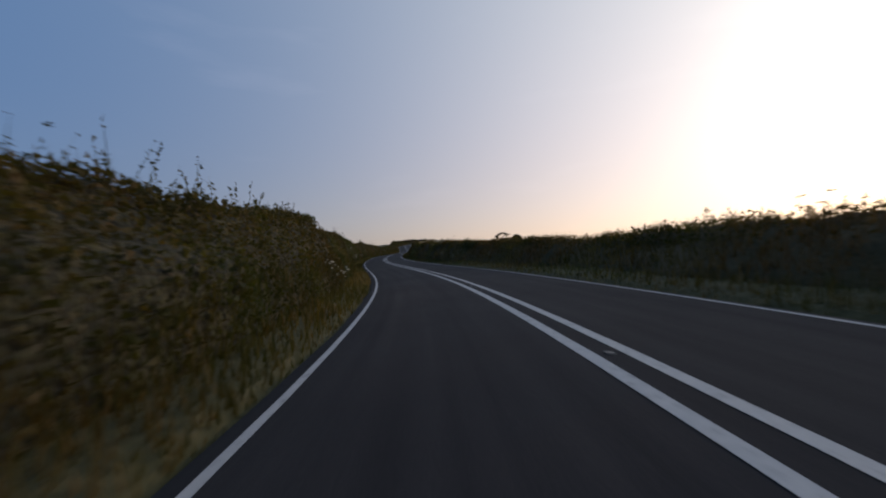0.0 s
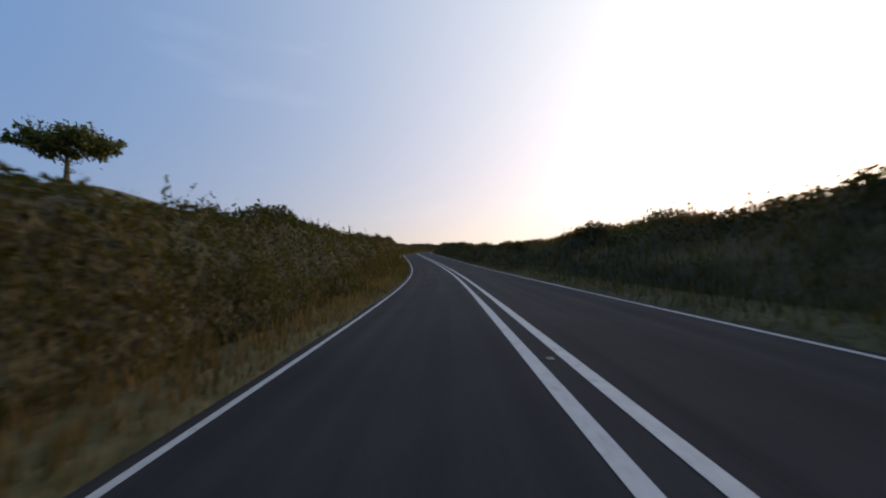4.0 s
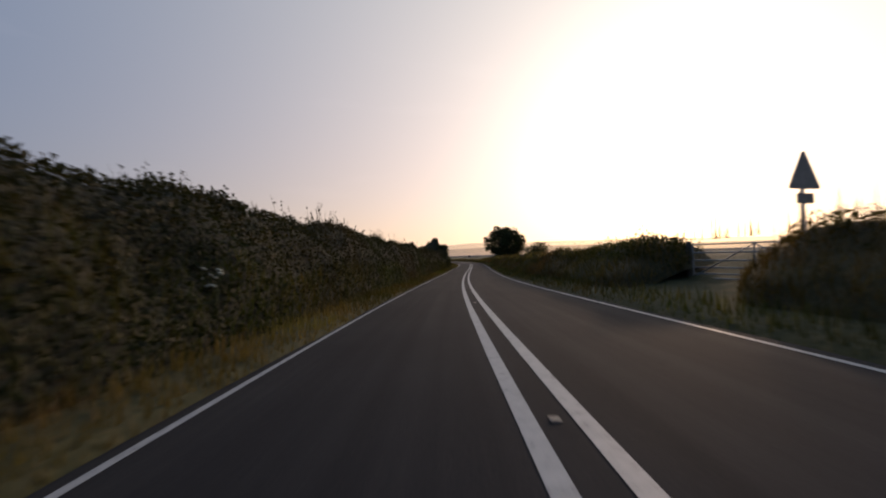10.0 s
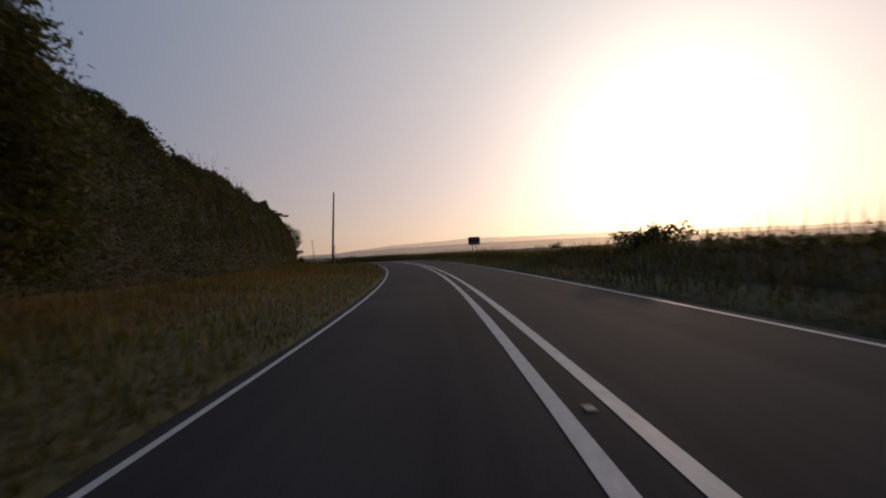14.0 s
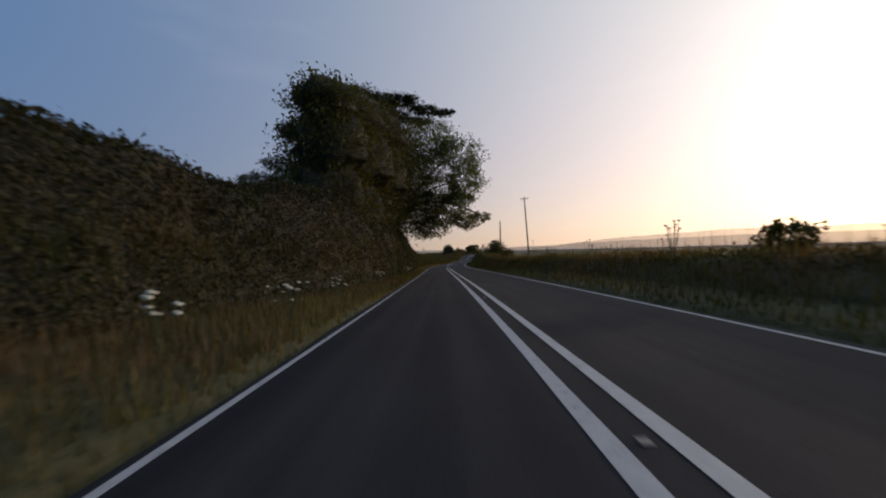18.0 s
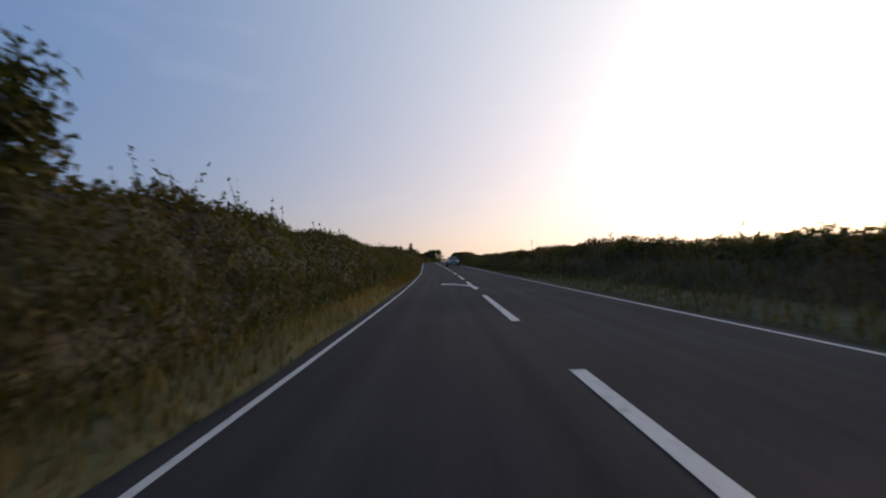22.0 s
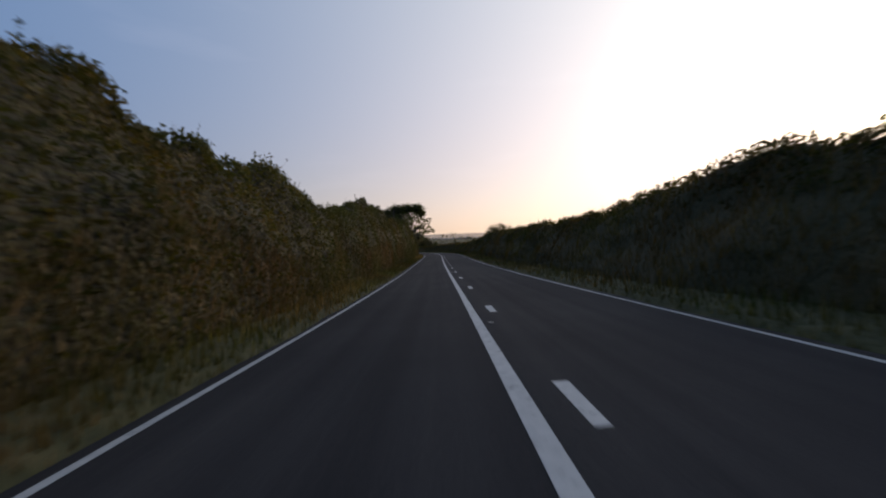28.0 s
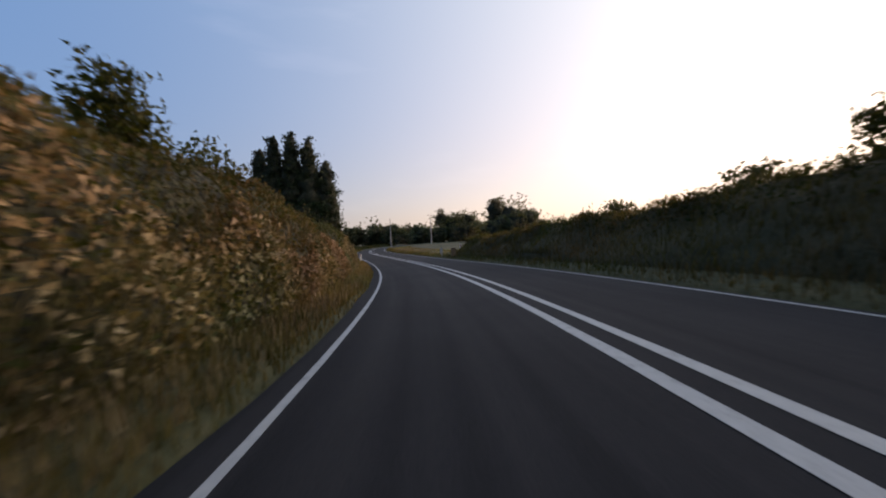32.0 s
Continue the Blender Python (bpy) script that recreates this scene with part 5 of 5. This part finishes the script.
TRIANGLE = [(-0.41, -0.30), (-0.38, -0.34), (0.38, -0.34), (0.41, -0.30), (0.035, 0.38), (-0.035, 0.38)]
INNER = [(-0.29, -0.26), (0.29, -0.26), (0.0, 0.26)]
posts_and_plate("warning_sign", 326.8, 6.1, 2.45, "grey back of a triangular warning sign with a plate below", [("triangle_plate", TRIANGLE, 0, SIGN_BACK, 0), ("triangle_face", TRIANGLE, 0, SIGN_RED, 0.012), ("triangle_inner", INNER, 0, SIGN_WHITE, 0.019), ("small_plate", rounded(0.46, 0.2), -0.52, SIGN_BACK, 0)], (0,), SIGN_BACK, yaw=0.28)
posts_and_plate("warning_sign", 648.0, 6.7, 3.4, "grey back of a roadside triangular sign seen edge-on", [("triangle_plate", TRIANGLE, 0, SIGN_BACK, 0), ("triangle_face", TRIANGLE, 0, SIGN_RED, 0.012), ("small_plate", rounded(0.5, 0.3), -0.56, SIGN_BACK, 0)], (0,), SIGN_BACK, yaw=0.75)
posts_and_plate("direction_sign", 487.7, 6.6, 1.88, "dark brown back of a rectangular direction sign on two posts", [("sign_plate", rounded(1.3, 0.85), 0, BROWN_PANEL, 0), ("sign_face", rounded(1.26, 0.81), 0, SIGN_WHITE, 0.012), ("stiffener", [(-0.6, 0.2), (0.6, 0.2), (0.6, 0.26), (-0.6, 0.26)], 0, STEEL, -0.02), ("stiffener", [(-0.6, -0.26), (0.6, -0.26), (0.6, -0.2), (-0.6, -0.2)], 0, STEEL, -0.02)], (-0.2, 0.2), SIGN_BACK)
CHEVRON = [(-0.26, 0.30), (-0.04, 0.30), (0.22, 0.0), (-0.04, -0.30), (-0.26, -0.30), (0.0, 0.0)]
for s, u, z in ((275.7, -7.35, 2.94), (287.6, -6.55, 2.74)):
    posts_and_plate("chevron_board", s, u, z, "black bend board with a white chevron before the hedge", [("board", rounded(1.05, 1.0), 0, SIGN_BLACK, 0), ("chevron", CHEVRON, 0, SIGN_WHITE, -0.012)], (-0.2, 0.2), SIGN_BLACK)


def field_gate(s, u, width, label, bars=6, turn=math.pi / 2):
    root = thing("field_gate", on_ground(s, u, -0.05), label, "gate", "", float(heading(s)) + turn)
    for x in (-width / 2 - 0.12, width / 2 + 0.12):
        part("gate_post", rod((x, 0, -0.4), (x, 0, 1.25), 0.08, 10, 0.95), FENCE_WOOD, root)
    for k in range(bars):
        z = 0.15 + 1.0 * (k / (bars - 1)) ** 1.25
        part("bar", rod((-width / 2, 0, z), (width / 2, 0, z), 0.021, 8), STEEL, root)
    for x in (-width / 2, width / 2, 0.0):
        part("upright", rod((x, 0, 0.1), (x, 0, 1.18), 0.022, 8), STEEL, root)
    for x in (-width / 2, width / 2):
        part("brace", rod((x, 0, 0.18), (0, 0, 1.13), 0.018, 8), STEEL, root)
    return root


field_gate(329.9, 7.4, 3.3, "galvanised metal field gate between hedges", turn=2.03)
field_gate(827.8, 7.6, 3.6, "grey metal bar gate in a hedge gap", 5)
# post-and-rail fence by the side road
fence = thing("rail_fence", on_ground(573, -25), "dark wooden post-and-rail fence", "fence", "", float(heading(573)))
for k in range(7):
    part("fence_post", box(0.14, 0.14, 2.5, (-6.6 + 2.2 * k, 0.15 * k, 0.85), 0.012), FENCE_WOOD, fence)
for z in (0.75, 1.3, 1.85):
    for k in range(6):
        ob = part("rail", box(2.2, 0.045, 0.13, (0, 0, 0), 0.008), FENCE_WOOD, fence, loc=(-5.5 + 2.2 * k, 0.15 * k + 0.18, z))
        ob.rotation_euler = (0, 0, math.atan2(0.15, 2.2))
# corner bush behind the side road mouth
tree("corner_bush", on_ground(574.6, -18.1), [(0, 0, 1.6, 1.6, 1.6, 1.6), (0.3, 0, 3.0, 1.6, 1.6, 1.4), (-0.5, 0.4, 2.6, 1.4, 1.4, 1.3), (0.1, 0, 4.0, 1.1, 1.1, 0.8)], 7500, 0.2, "round leafy bush beside a fence", LEAF, trunk=0.1, category="bush")


# ---- wild flowers ----
def umbel_head(mat, seed):
    """A flat lumpy flower head, domed above and hollow below."""
    g = np.random.default_rng(seed)
    w = np.arange(10) * 2 * np.pi / 10
    rings = []
    for r, z in ((0.012, -0.045), (0.05, -0.012), (0.085, 0.0), (0.06, 0.022), (0.02, 0.030)):
        k = r * (1 + 0.22 * g.normal(size=10))
        rings.append(np.stack([k * np.cos(w), k * np.sin(w), z + 0.007 * g.normal(size=10)], 1))
    i, j = np.arange(4)[:, None] * 10, np.arange(10)[None]
    f = np.stack([i + j, i + (j + 1) % 10, i + 10 + (j + 1) % 10, i + 10 + j], -1).reshape(-1, 4)
    f = np.concatenate([f, [[40, 41, 42, 43], [40, 43, 44, 45], [40, 45, 46, 47], [40, 47, 48, 49]]])
    me = mesh_of("flower_head", np.concatenate(rings), f)
    me.materials.append(mat)
    return me


WHITE_HEADS = [umbel_head(PETAL, k) for k in range(5)]
DRY_HEADS = [umbel_head(STEM, 20 + k) for k in range(3)]


def umbels(s, u, h, heads, z=None, head=WHITE_HEADS, label="clump of white-headed cow parsley on the bank", name="cow_parsley"):
    base = on_ground(s, u)
    if z is not None:
        base[2] = float(spot(s, u, z)[2])
    root = thing(name, base, label, "flower", "wild flowers")
    for k in range(heads * 3 // 2):
        w = rng.uniform(0, 2 * math.pi)
        r = rng.uniform(0.05, 0.42)
        tip = (r * math.cos(w), r * math.sin(w), h * rng.uniform(0.55, 1.0))
        part("stalk", rod((0, 0, -0.1), tip, 0.008, 5), STEM, root)
        ob = part("flower_head", head[k % len(head)], None, root, loc=tip)
        ob.rotation_euler = (0.35 * math.sin(w), 0.35 * math.cos(w), w)
        ob.scale = (rng.uniform(0.4, 0.8),) * 3


FLOWERS_FIRST = [(16, -4.5, 1.0, 9, None), (14.5, -4.7, 1.6, 6, None), (41, -4.9, 1.1, 7, 1.2), (44, -4.7, 1.0, 8, 0.6), (50, -4.6, 1.0, 8, 0.4),
                 (62.5, -4.6, 1.1, 12, 0.3), (70.3, -5.6, 0.9, 12, 1.2), (71.9, -5.4, 0.8, 5, 0.7), (76, -4.7, 0.9, 7, 0.5), (80, -4.7, 0.9, 6, 0.4),
                 (118, -4.6, 0.9, 7, 0.2), (128, -4.7, 0.9, 7, 0.4), (181, -4.6, 1.0, 10, 0.2)]
FLOWERS_LAST = [(182.4, -4.8, 1.0, 9, 0.6), (197.6, -4.9, 1.2, 10, 0.9), (198.0, -4.6, 0.9, 8, 0.2), (228, -4.7, 1.0, 5, 0.8),
                (261, -4.6, 0.9, 8, 0.2), (326, -4.8, 0.9, 6, 0.6), (576.5, -4.6, 0.8, 5, 0.2), (580, -4.4, 0.8, 8, 0.1), (584, -4.4, 0.8, 7, 0.1),
                (592.5, -4.4, 0.8, 9, 0.1), (609, -4.4, 0.8, 8, 0.1), (611.5, -4.4, 0.7, 6, 0.1), (803, -4.7, 0.9, 6, 0.3)]
for s, u, h, n, z in FLOWERS_FIRST + FLOWERS_LAST:
    umbels(s, u, h, n, z)
for s, u, h, n in ((585.2, 6.7, 1.5, 9), (592.0, 6.6, 1.2, 3), (593.5, 6.9, 1.3, 3), (600.5, 6.7, 1.2, 4), (604.0, 6.9, 1.1, 4), (578.6, 6.8, 1.2, 4), (536.0, 6.6, 1.1, 4), (610.0, 6.8, 1.0, 3)):
    umbels(s, u, h, n, 0.5, DRY_HEADS, "dried brown hogweed stalks standing above the bank", "dry_hogweed")

# ---- small marker posts at the last bend ----
for s, u in ((1060, -3.9), (1061.6, -3.8), (1053.5, 5.7)):
    root = thing("marker_post", on_ground(s, u, -0.1), "short white verge marker post with a red band", "marker post", "verge marker posts")
    part("stake", box(0.12, 0.09, 1.0, (0, 0, 0.5), 0.012), SIGN_WHITE, root)
    part("reflector", box(0.09, 0.012, 0.16, (0, -0.055, 0.82), 0.003), SIGN_RED, root)

bollard = thing("wooden_bollard", on_ground(1050.8, 4.25, -0.1), "stout brown wooden bollard in the straw verge", "bollard", "", float(heading(1051)))
part("shaft", box(0.42, 0.30, 0.85, (0, 0, 0.42), 0.03), RAW_WOOD, bollard)
part("cap", box(0.48, 0.36, 0.07, (0, 0, 0.88), 0.02), FENCE_WOOD, bollard)
for s, u in ((1054.3, 4.0), (1056.4, 4.4), (1058.6, 4.9)):
    peg = thing("verge_stake", on_ground(s, u, -0.1), "short bleached wooden stake in dry grass", "stake", "verge stakes", float(heading(s)))
    part("shaft", box(0.10, 0.10, 0.95, (0, 0, 0.47), 0.012), PALE_WOOD, peg)
    part("top_cut", box(0.105, 0.105, 0.04, (0, 0, 0.95), 0.01), FENCE_WOOD, peg)

# ---- oncoming car, as it stands in the far lane ----
CAR_PAINT, t_, b_ = material("silver_paint", (0.42, 0.43, 0.45), 0.3, 0.4)
t_.links.new(ramp(t_, noise_node(t_, 40, 3), [(0.3, (0.16, 0.165, 0.175)), (0.7, (0.21, 0.215, 0.225))]), b_.inputs["Base Color"])
b_.inputs["Coat Weight"].default_value = 0.5
GLASS, t_, b_ = material("tinted_glass", (0.02, 0.022, 0.025), 0.06)
RUBBER = grained("tyre_rubber", (0.012, 0.012, 0.012), (0.03, 0.03, 0.03), 30, 0.9, bumps=0.2)
TRIM = grained("black_trim", (0.015, 0.015, 0.016), (0.035, 0.035, 0.036), 25, 0.6, bumps=0.1)
LENS, t_, b_ = material("lamp_lens", (0.75, 0.75, 0.72), 0.1)
car = thing("car", surface(761.5, 1.55), "silver estate car facing the camera in the oncoming lane", "car", "", float(heading(761.5)))
car.rotation_euler[1] = -0.0187
side = [(-2.1, 0.30), (-2.16, 0.55), (-2.05, 0.78), (-1.15, 0.92), (0.9, 0.98), (2.0, 0.96), (2.12, 0.6), (2.08, 0.32), (1.75, 0.26), (-1.75, 0.26)]
bm = prism([(p[0], p[1]) for p in side], "x", 1.74, 0.06)
part("body", bm, CAR_PAINT, car)
bm = bmesh.new()
low, high = [(-1.15, 0.90), (1.95, 0.94)], [(-0.35, 1.46), (1.55, 1.48)]
vs = [bm.verts.new((x * w, y, z)) for (y, z), w in ((low[0], 0.80), (low[1], 0.78), (high[1], 0.62), (high[0], 0.62)) for x in (-1, 1)]
for q4 in ((0, 2, 4, 6), (1, 7, 5, 3), (0, 6, 7, 1), (2, 3, 5, 4), (6, 4, 5, 7), (0, 1, 3, 2)):
    bm.faces.new([vs[i] for i in q4])
bmesh.ops.recalc_face_normals(bm, faces=bm.faces[:])
bmesh.ops.bevel(bm, geom=bm.edges[:], offset=0.05, segments=2, affect="EDGES")
part("cabin", bm, CAR_PAINT, car)


def pane(name, pts):
    bm = bmesh.new()
    f = bm.faces.new([bm.verts.new(p) for p in pts])
    bm.normal_update()
    n = f.normal.copy()
    ex = bmesh.ops.extrude_face_region(bm, geom=[f])
    bmesh.ops.translate(bm, vec=n * 0.012, verts=[v for v in ex["geom"] if isinstance(v, bmesh.types.BMVert)])
    part(name, bm, GLASS, car)


pane("windscreen", [(-0.70, -1.10, 0.955), (0.70, -1.10, 0.955), (0.56, -0.45, 1.42), (-0.56, -0.45, 1.42)])
pane("rear_window", [(0.68, 1.93, 1.0), (-0.68, 1.93, 1.0), (-0.54, 1.63, 1.42), (0.54, 1.63, 1.42)])
for x in (-1, 1):
    for y0, y1, nm in ((-0.85, 0.35, "front_window"), (0.45, 1.60, "rear_side_window")):
        p = [(x * 0.805, y0, 1.0), (x * 0.795, y1, 1.0), (x * 0.65, min(y1, 1.42), 1.40), (x * 0.65, max(y0, -0.30), 1.40)]
        pane(nm, p if x > 0 else p[::-1])
    part("headlight", box(0.36, 0.10, 0.17, (x * 0.62, -2.07, 0.70), 0.03), LENS, car)
    part("fog_lamp", box(0.16, 0.05, 0.08, (x * 0.62, -2.15, 0.40), 0.015), LENS, car)
    part("mirror", box(0.20, 0.12, 0.14, (x * 0.98, -0.72, 1.02), 0.03), CAR_PAINT, car)
    part("roof_rail", rod((x * 0.56, -0.2, 1.52), (x * 0.56, 1.45, 1.53), 0.018, 8), TRIM, car)
    for y in (-1.32, 1.32):
        wheel = part("wheel", rod((x * 0.86 - 0.10, y, 0.32), (x * 0.86 + 0.10, y, 0.32), 0.32, 24), RUBBER, car)
        part("rim", rod((x * 0.97, y, 0.32), (x * 0.975, y, 0.32), 0.21, 20), STEEL, wheel)
part("grille", box(0.72, 0.06, 0.15, (0, -2.12, 0.64), 0.02), TRIM, car)
part("bumper", box(1.66, 0.12, 0.24, (0, -2.13, 0.42), 0.05), CAR_PAINT, car)
part("air_intake", box(0.9, 0.05, 0.12, (0, -2.185, 0.36), 0.02), TRIM, car)
part("number_plate", box(0.52, 0.015, 0.11, (0, -2.20, 0.47), 0.004), SIGN_WHITE, car)
